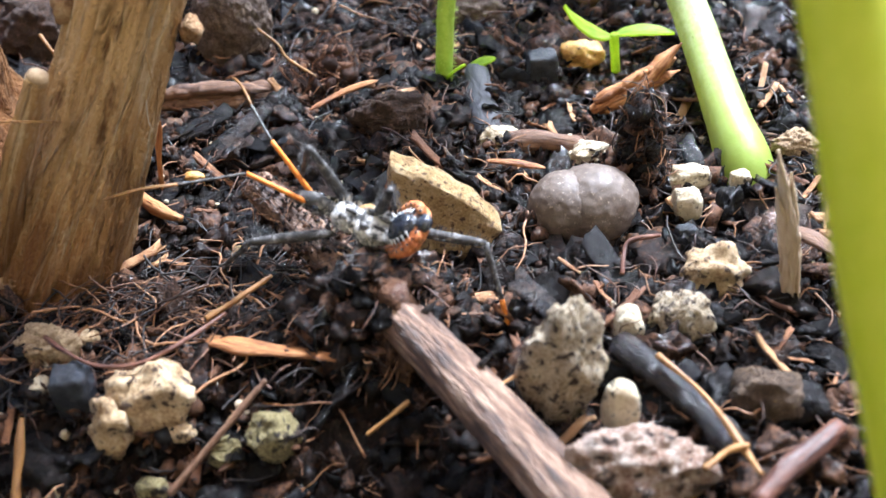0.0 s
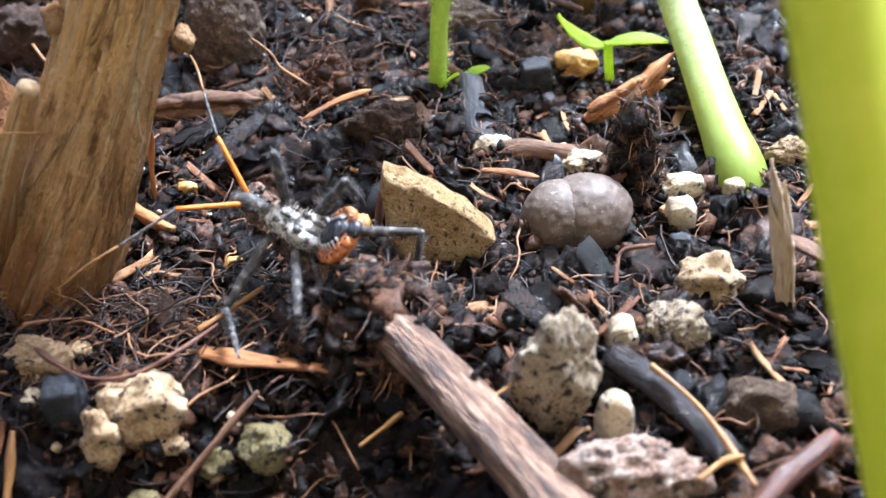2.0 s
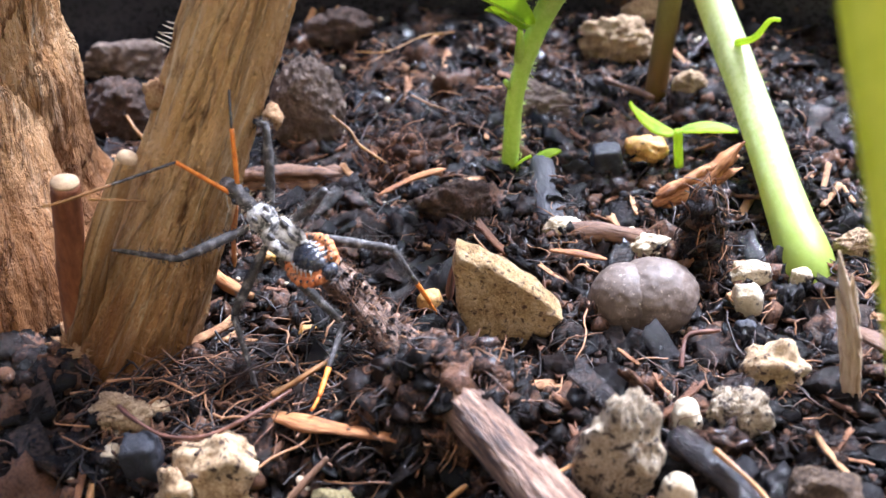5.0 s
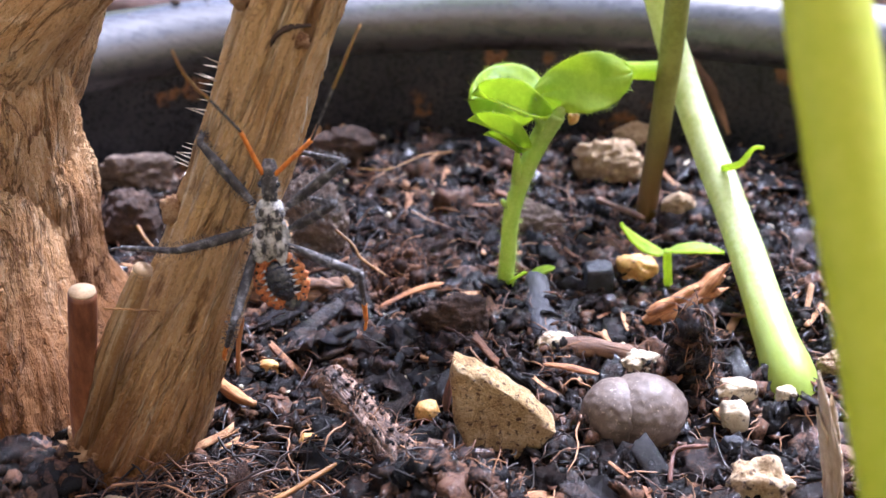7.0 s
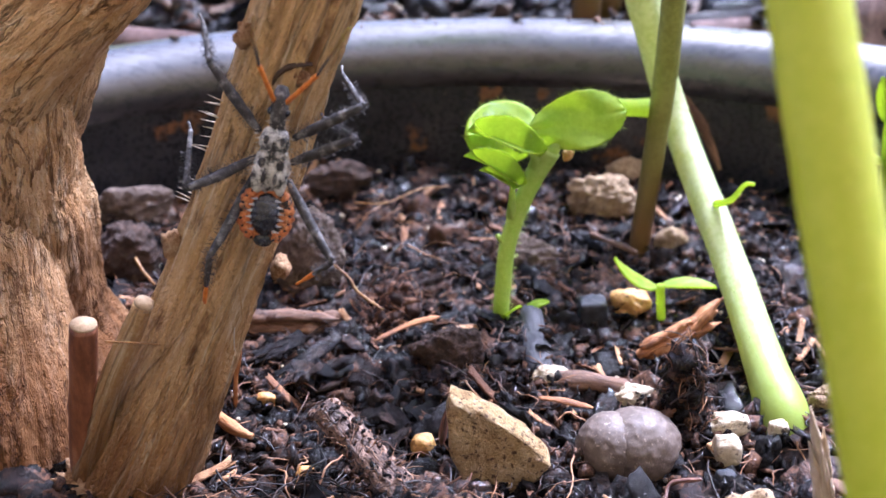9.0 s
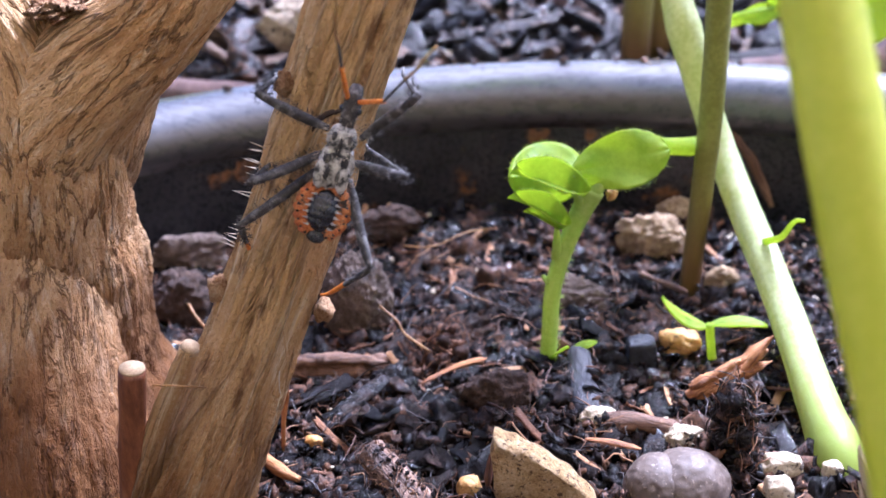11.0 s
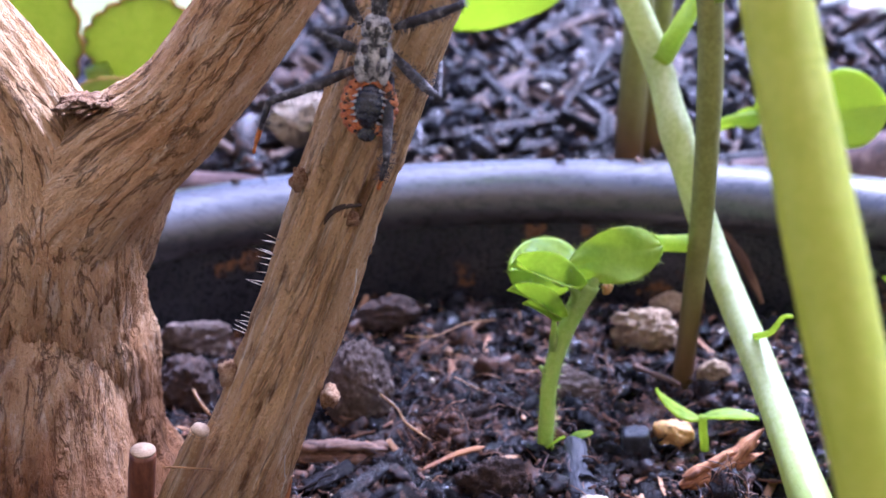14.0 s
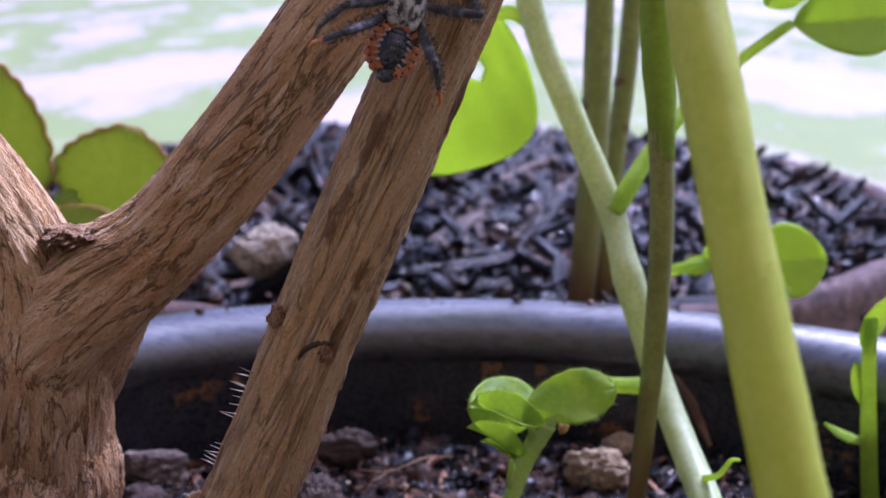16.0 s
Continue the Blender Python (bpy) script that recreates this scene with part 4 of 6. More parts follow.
add_leaf(seedling, "leaf", (0.62, 1.55, 2.26), (1.70, 1.80, 2.42), (0.05, 0.45, 1), 0.31, SPROUT, widest=0.42, fold=0.02, bend=0.10, n=40, m=24, wave=0.12, scallop=0.025, hairs=0.022, rib=0.45, curve=0.5)
add_leaf(seedling, "leaf", (0.84, 1.92, 2.18), (-0.06, 1.72, 2.16), (0.25, 0.42, 0.88), 0.36, SPROUT, "cupped leaf curling downwards", widest=0.55, fold=0.55, bend=0.45, n=34, m=20, wave=0.10, hairs=0.02, curve=0.5)
add_leaf(seedling, "leaf", (0.74, 1.50, 1.98), (0.00, 1.44, 2.36), (-0.25, -0.85, -0.42), 0.20, SPROUT, "half-folded young leaf", widest=0.5, fold=0.95, bend=0.16, wave=0.06, hairs=0.02, rib=0.5, n=34, m=20)
add_leaf(seedling, "leaf", (0.52, 1.44, 1.66), (0.00, 1.37, 2.12), (-0.25, -0.85, -0.42), 0.14, SPROUT, "half-folded young leaf", widest=0.55, fold=1.0, bend=0.30, wave=0.05, hairs=0.02, rib=0.5, n=30, m=18)
add_leaf(seedling, "leaf", (0.48, 1.42, 1.66), (0.14, 1.36, 1.94), (-0.35, -0.85, -0.3), 0.075, SPROUT, widest=0.55, fold=0.8, bend=0.25)
for k in range(5):
    add_leaf(seedling, "young_leaf", (0.72 - 0.03 * k, 1.55, 2.05), (0.64 - 0.05 * k + 0.1 * (k % 2), 1.5 + 0.04 * k, 2.26 - 0.02 * k), (1, 0.4, 0.1 * k), 0.06, SEEDSTEM, widest=0.5, fold=0.8, wave=0.1, n=14, m=8, hairs=0.03)
add_leaf(seedling, "scale_leaf", (0.40, 1.48, 1.0), (0.28, 1.45, 1.10), (0.2, 0.9, 0.2), 0.05, SEEDSTEM, n=10, m=6)
add_leaf(seedling, "scale_leaf", (0.36, 1.4, 0.04), (0.56, 1.3, 0.30), (0.4, 0.9, -0.2), 0.06, SPROUT, widest=0.4)
add_leaf(seedling, "scale_leaf", (0.60, 1.5, 0.10), (0.90, 1.5, 0.24), (0.1, 1, 0.2), 0.07, SPROUT, widest=0.5)
bm = bmesh.new()
blob(bm, (0.06, 0.05, 0.07), 3, place=Vector((1.06, 1.62, 1.98)) - seedling.location / C)
part("bud", bm, AMBER, seedling, "tiny orange bud")

sprout = green("sprout", [(2.22, 1.56, -0.05), (2.19, 1.55, 0.2), (2.17, 1.54, 0.40)], 0.05, SPROUT, "tiny two-leaved green sprout", "sprout", 16)
add_leaf(sprout, "seed_leaf", (2.16, 1.54, 0.38), (1.58, 1.5, 0.72), (0.12, 1, 0.06), 0.14, SPROUT, widest=0.55, fold=0.15, bend=0.25)
add_leaf(sprout, "seed_leaf", (2.18, 1.54, 0.38), (2.80, 1.5, 0.44), (0.1, 1, 0.0), 0.12, SPROUT, widest=0.55, fold=0.15, bend=0.2)

herb = green("herb", [(5.70, 4.0, -0.1), (5.58, 4.0, 1.0), (5.50, 4.0, 1.9), (5.46, 4.0, 2.7)], lambda s: 0.12 - 0.03 * s, SPROUT, "slender pale green herb near the pot wall", "herb", 24)
add_leaf(herb, "leaf", (5.45, 4.0, 2.2), (5.75, 3.9, 3.05), (1, 0.4, 0), 0.22, SPROUT, fold=0.4)
add_leaf(herb, "leaf", (5.5, 4.0, 1.4), (5.25, 3.9, 2.1), (1, 0.4, 0), 0.10, SPROUT, fold=0.4)
add_leaf(herb, "leaf", (5.58, 4.0, 0.9), (4.85, 3.8, 1.2), (0.2, 1, 0.3), 0.12, SPROUT, fold=0.2)

# ---- the neighbouring pot and its plants ----
def rim2(y):
    return 1.28 + (y - 8.7) * 0.031


def height2(x, y):
    far = ((x - PLACE2[0]) ** 2 + (y - PLACE2[1]) ** 2) / PLACE2_R ** 2
    return rim2(y) - 0.45 + 0.5 * (1 - far) + 0.42 * noise.fractal(Vector((x, y, 5)) * 0.5, 1.0, 2.0, 4)


pot2 = thing("clay_pot", (PLACE2[0], PLACE2[1], -20), "round dark brown clay pot full of bark soil", "flower pot")
bm = bmesh.new()
R = PLACE2_R
lathe(bm, [(R - 2.6, -19.9), (R - 0.5, -0.9), (R - 0.35, 0.5), (R - 0.3, 1.4), (R - 0.15, 1.6), (R + 0.15, 1.65), (R + 0.35, 1.53), (R + 0.4, 1.1), (R + 0.35, -0.6), (R, -0.8), (R - 2.3, -19.9)], 120, (0, 0))
for v in bm.verts:
    v.co.z += 20 - 1.65 + rim2(v.co.y + PLACE2[1]) + 0.05 * noise.noise(v.co * 0.6)
part("wall", bm, BROWNPOT, pot2, crease=50)
bm = bmesh.new()
lathe(bm, [(R - 0.31, 1.30), (R - 0.18, 1.61), (R + 0.15, 1.68), (R + 0.40, 1.56), (R + 0.47, 1.1), (R + 0.38, 0.9)], 160, (0, 0))
for v in bm.verts:
    v.co.z += 20 - 1.65 + rim2(v.co.y + PLACE2[1]) + 0.05 * noise.noise(v.co * 0.6) + 0.05 * noise.noise(v.co * 2.5)
part("rim", bm, BROWNPOT, pot2, "crumbly pinkish brown rim")
bm = bmesh.new()
inside2 = lambda x, y: (x - PLACE2[0]) ** 2 + (y - PLACE2[1]) ** 2 < (PLACE2_R - 0.15) ** 2
sheet(bm, PLACE2[0] - 13.8, PLACE2[0] + 13.8, PLACE2[1] - 13.8, PLACE2[1] + 13.8, 0.33, height2, inside2)
solid("soil_bed", bm, SOIL, (0, 0, 0), "dark coarse soil bed in the clay pot", "soil", kind="structure")


def in_pot2(rng, lift=0.0):
    while True:
        x, y = PLACE2[0] + rng.uniform(-13, 13), PLACE2[1] + rng.uniform(-13, 13)
        if inside2(x, y) and (x - PLACE2[0]) ** 2 + (y - PLACE2[1]) ** 2 < (PLACE2_R - 0.7) ** 2:
            return np.array((x, y, height2(x, y) + lift))


WETCHIPS = material("wet chips", [(0.25, (0.005, 0.005, 0.007)), (0.62, (0.010, 0.009, 0.012)), (0.84, (0.035, 0.026, 0.023)), (1.0, (0.24, 0.165, 0.12))], 4, rough=0.38, stretch=(1, 1, 3), bump=1.0, depth=0.08, spec=0.4, per_piece=0.7, clear=0.12)
scatter("coarse_bark", FLAKES, 3200, lambda r: in_pot2(r, 0.12), lambda r: (0.18 + 0.55 * r.random() ** 2) * np.array((r.uniform(1.2, 3.0), r.uniform(0.3, 0.7), 0.8)), 0.7, WETCHIPS, "coarse wet bark pieces in the clay pot", "bark chips", 11)
scatter("coarse_crumbs", TINY, 2600, lambda r: in_pot2(r, 0.1), grains(0.08, 0.3), 3.1, CRUMB, "coarse soil crumbs in the clay pot", "soil", 12)
scatter("coarse_clods", ROUGH, 420, lambda r: in_pot2(r, 0.05), grains(0.25, 0.6, 1.5), 3.1, CRUMB, "large dark clods among the bark", "soil", 14)
scatter("pale_grains", BITS, 150, lambda r: in_pot2(r, 0.25), grains(0.05, 0.16), 3.1, PERLITE, "pale perlite grains among bark", "perlite", 13)
scatter("bark_strips", FLAKES, 110, lambda r: in_pot2(r, 0.22), lambda r: r.uniform(0.5, 0.9) * np.array((r.uniform(1.8, 3.2), r.uniform(0.3, 0.5), 0.7)), 0.5, WETCHIPS, "long dark bark strips lying across the clay pot soil", "bark chips", 15)
rock((-4.0, 10.4, 2.15), (0.62, 0.5, 0.55), PUMICE, 61, "stone", "light grey crumbly stone among bark")
for pts, rr, name in (([(2.2, 9.9, 1.2), (2.3, 9.5, 4.0), (2.33, 9.5, 7.3), (2.35, 9.5, 9.0)], 0.26, "a"), ([(2.72, 10.6, 1.2), (2.85, 10.5, 4.0), (3.02, 10.5, 6.0), (3.15, 10.5, 9.0)], 0.2, "b")):
    rear = green("rear_stalk", pts, rr, STALK, "olive brown plant stalk rising from the clay pot", "plant stalk", 24)
    for share in (0.35, 0.75):
        mid = Vector(pts[1]).lerp(Vector(pts[2]), share)
        add_stem(rear, "node", [mid - Vector((0, 0, 0.12)), mid, mid + Vector((0, 0, 0.12))], lambda s: rr * (0.99 + 0.05 * math.sin(math.pi * s)), STALK, 9)

REDEDGE = leafy("red leaf edge", (0.30, 0.19, 0.05), (0.44, 0.30, 0.08), 0.5)
jade = thing("succulent", (-8.0, 11.2, 2.0), "succulent with scalloped red-edged green leaves", "succulent")
add_stem(jade, "stem", [(-8.0, 12.4, 1.0), (-8.0, 11.1, 2.4), (-8.1, 10.8, 3.2)], 0.25, SUCCULENT)
for foot, tip, across, wide in (((-9.2, 10.4, 2.6), (-8.9, 9.9, 5.75), (1, 0.25, 0), 0.88), ((-7.4, 11.2, 2.6), (-6.75, 11.0, 4.5), (1, 0.15, 0), 1.2), ((-8.3, 9.6, 2.7), (-6.8, 9.4, 3.05), (0.1, 0.4, 1), 0.28)):
    add_leaf(jade, "leaf", foot, tip, across, wide, SUCCULENT, edging=REDEDGE, widest=0.62, scallop=0.09, thick=0.12, n=64, m=28, bend=0.05, fold=0.05)
clover = green("creeping_plant", [(3.9, 11.0, 1.3), (3.5, 9.2, 2.0), (3.52, 7.8, 2.45), (4.05, 7.6, 2.6), (4.8, 7.6, 2.65)], 0.10, SPROUT, "small round-leaved green creeping plant", "plant", 20)
add_leaf(clover, "leaf", (4.75, 7.6, 2.6), (6.1, 7.6, 2.75), (0, 0.45, 1), 0.66, LEAF, widest=0.5, fold=0.08, n=30, m=18)
add_leaf(clover, "leaf", (3.6, 7.7, 2.5), (4.2, 7.6, 2.62), (0, 0.3, 1), 0.17, SPROUT, widest=0.5)
add_leaf(clover, "leaf", (4.0, 7.7, 2.6), (4.75, 7.7, 3.1), (0.5, 0.3, -1), 0.28, LEAF, widest=0.5)

# ---- on the rim ----
def on_wall(rng):
    a = rng.normal(0.02, 0.26)
    z = 0.55 + 0.75 * rng.random() ** 1.3
    r = POT_R - 0.55 + 0.10 * z
    return np.array((POT_AT[0] + r * math.sin(a), POT_AT[1] + r * math.cos(a), z))


def on_rim(rng):
    a = rng.normal(0.0, 0.3)
    r = POT_R + rng.uniform(0.02, 0.5)
    return np.array((POT_AT[0] + r * math.sin(a), POT_AT[1] + r * math.cos(a), 2.055 - 0.35 * (r - POT_R - 0.25) ** 2))


scatter("wall_soil", BITS, 420, on_wall, lambda r: np.array((1.6, 0.25, 1)) * (0.006 + 0.03 * r.random() ** 3), 0.3, BROWNCLOD, "brown soil residue on the inner pot wall", "soil", 51)
scatter("rim_dust", BITS, 110, on_rim, grains(0.006, 0.022, 3), 3.1, PERLITE, "tiny pale dust specks on the pot rim", "dust", 52)
stick([(2.0, 7.0, 2.1), (2.2, 6.85, 1.82), (2.42, 6.7, 1.55), (2.62, 6.6, 1.40)], 0.05, BROWNSTICK, "twig", "broken brown twig hanging over the pot rim", "twig")
stick([(3.1, 6.0, 1.35), (3.36, 5.8, 1.0), (3.6, 5.7, 0.6), (3.8, 5.6, 0.15)], 0.07, BROWNSTICK, "dry_leaf", "shrivelled brown leaf strip beside the pale stem", "dry leaf")
stick([(3.2, 5.9, 1.2), (3.6, 5.8, 1.05), (4.1, 5.7, 0.85)], 0.02, BROWNSTICK, "root", "thin dark dangling root", "root")
for k, (x, s) in enumerate(((0.80, 0.07), (-4.3, 0.06), (-3.9, 0.03), (1.6, 0.03), (-0.6, 0.025), (3.4, 0.03), (-2.4, 0.03))):
    a = math.asin((x - POT_AT[0]) / (POT_R + 0.2))
    bm = bmesh.new()
    blob(bm, (s * 1.2, s, s * 0.7), k + 70, sub=2, rough=0.3)
    solid("dirt_speck", bm, BROWNCLOD, (x, POT_AT[1] + (POT_R + 0.25) * math.cos(a), 2.06 + s * 0.5), "small dark dirt speck on the pot rim", "dirt", "dirt on the rim")

# ---- stones ----
rock((0.96, -3.16, 0.28), (0.30, 0.27, 0.55), PUMICE, 1, "pumice stone", "cream white porous pumice stone specked with soil")
smooth((1.54, -2.61, 0.09), (0.12, 0.11, 0.18), PERLITE, 2, "perlite grain", "smooth oval cream perlite grain beside a dark twig")
rock((1.92, -2.60, 0.14), (0.25, 0.22, 0.28), PUMICE, 3, "pumice stone", "pale grey pitted pumice lump with dark specks")
rock((2.36, -2.04, 0.11), (0.24, 0.19, 0.22), CREAM, 4, "pebble", "cream yellow angular pebble lying on dark soil")
smooth((1.32, -3.48, 0.15), (0.13, 0.12, 0.29), PERLITE, 5, "perlite grain", "long pale grey perlite grain smeared with soil")
rock((1.25, -4.01, 0.16), (0.48, 0.25, 0.32), PINKISH, 6, "mineral lump", "pinkish beige crumbly mineral lump at the pot front")
rock((2.34, -3.41, 0.12), (0.26, 0.19, 0.23), LOAM, 7, "soil clod", "grey brown crumbly clod with gritty surface")
smooth((2.48, -0.67, 0.07), (0.20, 0.12, 0.13), PERLITE, 8, "perlite grain", "blocky cream white perlite grain")
smooth((2.36, -1.08, 0.08), (0.14, 0.12, 0.16), PERLITE, 9, "perlite grain", "small blocky white perlite grain")
smooth((2.94, -0.71, 0.05), (0.10, 0.08, 0.09), PERLITE, 10, "perlite grain", "small white perlite grain at the stem foot")
rock((1.62, -0.21, 0.07), (0.21, 0.12, 0.14), PERLITE, 11, "perlite grain", "knobbly white perlite lump with soil specks")
rock((0.82, 0.13, 0.07), (0.22, 0.12, 0.14), PERLITE, 12, "perlite grain", "soil-smeared white perlite lump")
rock((1.86, 1.66, 0.08), (0.24, 0.14, 0.16), AMBER, 13, "fertilizer bead", "yellow speckled fertilizer bead")
rock((-2.05, -2.94, 0.03), (0.30, 0.21, 0.26), CREAM, 14, "perlite lump", "cream lumpy perlite cluster smeared with dark soil")
rock((-2.34, -3.12, -0.08), (0.15, 0.13, 0.26), CREAM, 15, "perlite lump", "cream rounded perlite lump with soil stains")
smooth((-1.88, -3.13, -0.18), (0.13, 0.07, 0.08), CREAM, 16, "perlite grain", "small smooth beige perlite grain")
rock((-2.92, -2.41, 0.09), (0.22, 0.16, 0.19), TAN, 17, "pebble", "tan brown rounded pebble wrapped in roots")
smooth((-2.65, -2.33, 0.05), (0.09, 0.08, 0.10), CREAM, 18, "perlite grain", "small cream grain in the soil")
smooth((-2.93, -2.78, 0.02), (0.09, 0.08, 0.09), PERLITE, 19, "perlite grain", "small greyish white perlite grain")
rock((-1.15, -3.21, -0.17), (0.20, 0.17, 0.21), OLIVE, 20, "pebble", "yellowish porous stone in shade")
rock((-1.53, -3.28, -0.27), (0.12, 0.11, 0.13), OLIVE, 21, "pebble", "small yellow gritty stone in shade")
smooth((-2.07, -3.43, -0.43), (0.12, 0.07, 0.09), OLIVE, 22, "pebble", "small olive yellow stone")
smooth((-2.81, -3.42, -0.44), (0.17, 0.06, 0.07), PERLITE, 23, "pebble", "flat white stone at the pot front")
smooth((-1.19, -2.34, 0.03), (0.09, 0.05, 0.06), PERLITE, 24, "perlite grain", "small bright white grain")
rock((0.11, -2.42, 0.05), (0.11, 0.09, 0.11), PERLITE, 25, "perlite grain", "white speckled grain beside the twig")
rock((-0.24, 0.65, 0.12), (0.37, 0.21, 0.25), BROWNCLOD, 26, "soil clod", "brown rounded crumbly soil clod")
smooth((-2.10, -0.14, 0.03), (0.11, 0.06, 0.07), AMBER, 27, "fertilizer bead", "small amber yellow grain")
smooth((-2.40, 0.22, 0.03), (0.07, 0.05, 0.06), AMBER, 28, "fertilizer bead", "tiny amber yellow grain")
rock((3.58, -0.29, 0.09), (0.22, 0.16, 0.18), TAN, 29, "pebble", "beige weathered stone behind a splinter")
block((-2.65, -2.85, 0.05), (0.14, 0.13, 0.20), CHARCOAL, 30, "charcoal piece", "dark blue-grey charcoal block")
smooth((2.26, -1.46, 0.05), (0.09, 0.08, 0.10), CHARCOAL, 31, "soil grain", "small dark round soil grain")
smooth((1.27, 1.59, 0.03), (0.07, 0.06, 0.07), PERLITE, 32, "perlite grain", "tiny white perlite grain in soil")
rock((0.35, -2.39, 0.07), (0.16, 0.12, 0.14), BROWNCLOD, 33, "soil clod", "red brown crumbly soil lump")
rock((1.46, -3.66, 0.04), (0.10, 0.06, 0.08), TAN, 34, "pebble", "small greyish tan stone")
smooth((-0.48, -0.95, 0.06), (0.12, 0.10, 0.12), AMBER, 35, "fertilizer bead", "amber yellow grain beside a twig")
smooth((-1.55, -1.35, 0.04), (0.08, 0.07, 0.08), AMBER, 36, "fertilizer bead", "small amber grain in dark soil")
rock((1.93, 4.40, 0.18), (0.46, 0.32, 0.36), TAN, 37, "stone", "pale tan angular stone near the pot wall")
rock((2.38, 5.68, 0.11), (0.29, 0.19, 0.21), TAN, 38, "stone", "brownish tan stone near the pot wall")
smooth((-1.99, 2.52, 0.30), (0.43, 0.39, 0.61), GREYCLOD, 39, "clay ball", "large rounded grey brown clay ball")
rock((-4.64, 4.30, 0.17), (0.52, 0.31, 0.35), GREYCLOD, 40, "soil clod", "elongated grey brown clod behind the trunk")
rock((-1.88, 5.23, 0.15), (0.46, 0.26, 0.30), BROWNCLOD, 41, "soil clod", "crumbly dark brown soil clod by the pot wall")
rock((0.75, 2.73, 0.14), (0.40, 0.25, 0.29), GREYCLOD, 42, "soil clod", "smooth dark grey brown soil mound")
rock((-4.34, 2.76, 0.22), (0.43, 0.39, 0.44), BROWNCLOD, 43, "soil clod", "crumbly brown soil heap behind the trunk")
block((1.40, 1.41, 0.10), (0.16, 0.14, 0.20), CHARCOAL, 44, "charcoal piece", "dark angular charcoal lump")
rock((2.61, 3.27, 0.09), (0.22, 0.16, 0.18), TAN, 45, "pebble", "small orange tan stone")
ball = thing("seed_ball", (1.44, -1.0, 0), "smooth grey brown two-lobed seed ball half sunk in soil", "seed ball")
for px, size, s in ((0.09, (0.41, 0.37, 0.345), 3), (-0.15, (0.325, 0.345, 0.325), 5)):
    bm = bmesh.new()
    blob(bm, size, s, sub=5, rough=0.035, fine=0.03, place=(px, -0.02 if px < 0 else 0, 0.09))
    part("lobe", bm, BALL, ball)

shard = thing("stone_shard", (0.17, -1.2, 0), "ochre triangular stone shard standing in the soil", "stone")
bm = bmesh.new()
OUT = [(-0.20, 0.86), (-0.04, 0.80), (0.14, 0.70), (0.32, 0.57), (0.50, 0.42), (0.64, 0.28), (0.74, 0.14), (0.66, 0.0), (0.55, -0.1), (0.3, -0.2), (0.0, -0.15), (-0.10, -0.02), (-0.19, 0.25), (-0.22, 0.55)]
layers = []
for d, shrink in ((-0.14, 0.93), (-0.11, 1.0), (0.0, 1.02), (0.12, 0.99), (0.16, 0.90)):
    layers.append([bm.verts.new((0.22 + (x - 0.22) * shrink - 0.2, d + 0.12 * (z - 0.3), 0.3 + (z - 0.3) * shrink)) for x, z in OUT])
for a, b in zip(layers, layers[1:]):
    for k in range(len(OUT)):
        bm.faces.new((a[k], a[(k + 1) % len(OUT)], b[(k + 1) % len(OUT)], b[k]))
for ring in (layers[0][::-1], layers[-1]):
    mid = bm.verts.new(sum((v.co for v in ring), Vector()) / len(ring) + Vector((0, 0.02, 0)))
    for k in range(len(ring)):
        bm.faces.new((ring[k], ring[(k + 1) % len(ring)], mid))
bmesh.ops.recalc_face_normals(bm, faces=bm.faces)
bmesh.ops.subdivide_edges(bm, edges=bm.edges, cuts=3, use_grid_fill=True)
for v in bm.verts:
    v.co += Vector((noise.noise(v.co * 5), noise.noise(v.co * 5 + Vector((9, 0, 0))), noise.noise(v.co * 5 + Vector((0, 9, 0))))) * 0.035
    v.co.y += 0.03 * noise.fractal(v.co * 9, 0.9, 2.0, 3)
part("shard_body", bm, SHARD, shard)
shard.scale = (0.97, 1.0, 0.91)

# ---- sticks ----
stick([(1.42, -2.83, 0.15), (1.74, -3.36, 0.17), (2.02, -3.94, 0.20)], 0.110, DARKTWIG, "twig", "dark wet glossy twig between pumice stones", "twig")
stick([(1.98, -4.42, 0.25), (2.31, -4.15, 0.28), (2.67, -3.89, 0.30)], 0.077, REDTWIG, "twig", "reddish brown stick at the pot front", "twig")
stick([(1.62, -3.18, 0.35), (1.86, -3.61, 0.35), (2.04, -4.28, 0.35)], 0.022, STRAW, "straw", "thin orange straw fibre", "straw")
stick([(1.69, -4.21, 0.35), (1.87, -4.10, 0.38), (2.01, -4.08, 0.40)], 0.021, STRAW, "straw", "short orange straw piece on soil", "straw")
stick([(-1.66, -2.51, 0.15), (-1.31, -2.65, 0.17), (-0.67, -2.80, 0.17)], 0.085, ORANGEWOOD, "wood_strip", "flat orange brown wood strip on dark soil", "wood strip", 0.4, True)
stick([(-1.92, -3.54, -0.37), (-1.56, -3.27, -0.10), (-1.20, -2.96, 0.14)], 0.030, BROWNSTICK, "straw", "thin straight brown stalk", "stalk")
stick([(-3.02, -3.53, -0.36), (-3.00, -3.04, -0.01)], 0.030, STRAW, "straw", "pale straw stalk at the pot front", "straw")
splintered([(1.80, 0.58, 0.10), (2.26, 0.66, 0.33), (2.68, 0.77, 0.55)], 0.11, ORANGEWOOD, 11, 0.12, 6, "wood_chip", "splintered orange wood chip propped on soil", "wood chip")
stick([(-2.60, -0.42, 0.10), (-2.35, -0.70, 0.10), (-2.12, -0.86, 0.10)], 0.057, ORANGEWOOD, "root_piece", "short orange root piece on soil", "root piece")
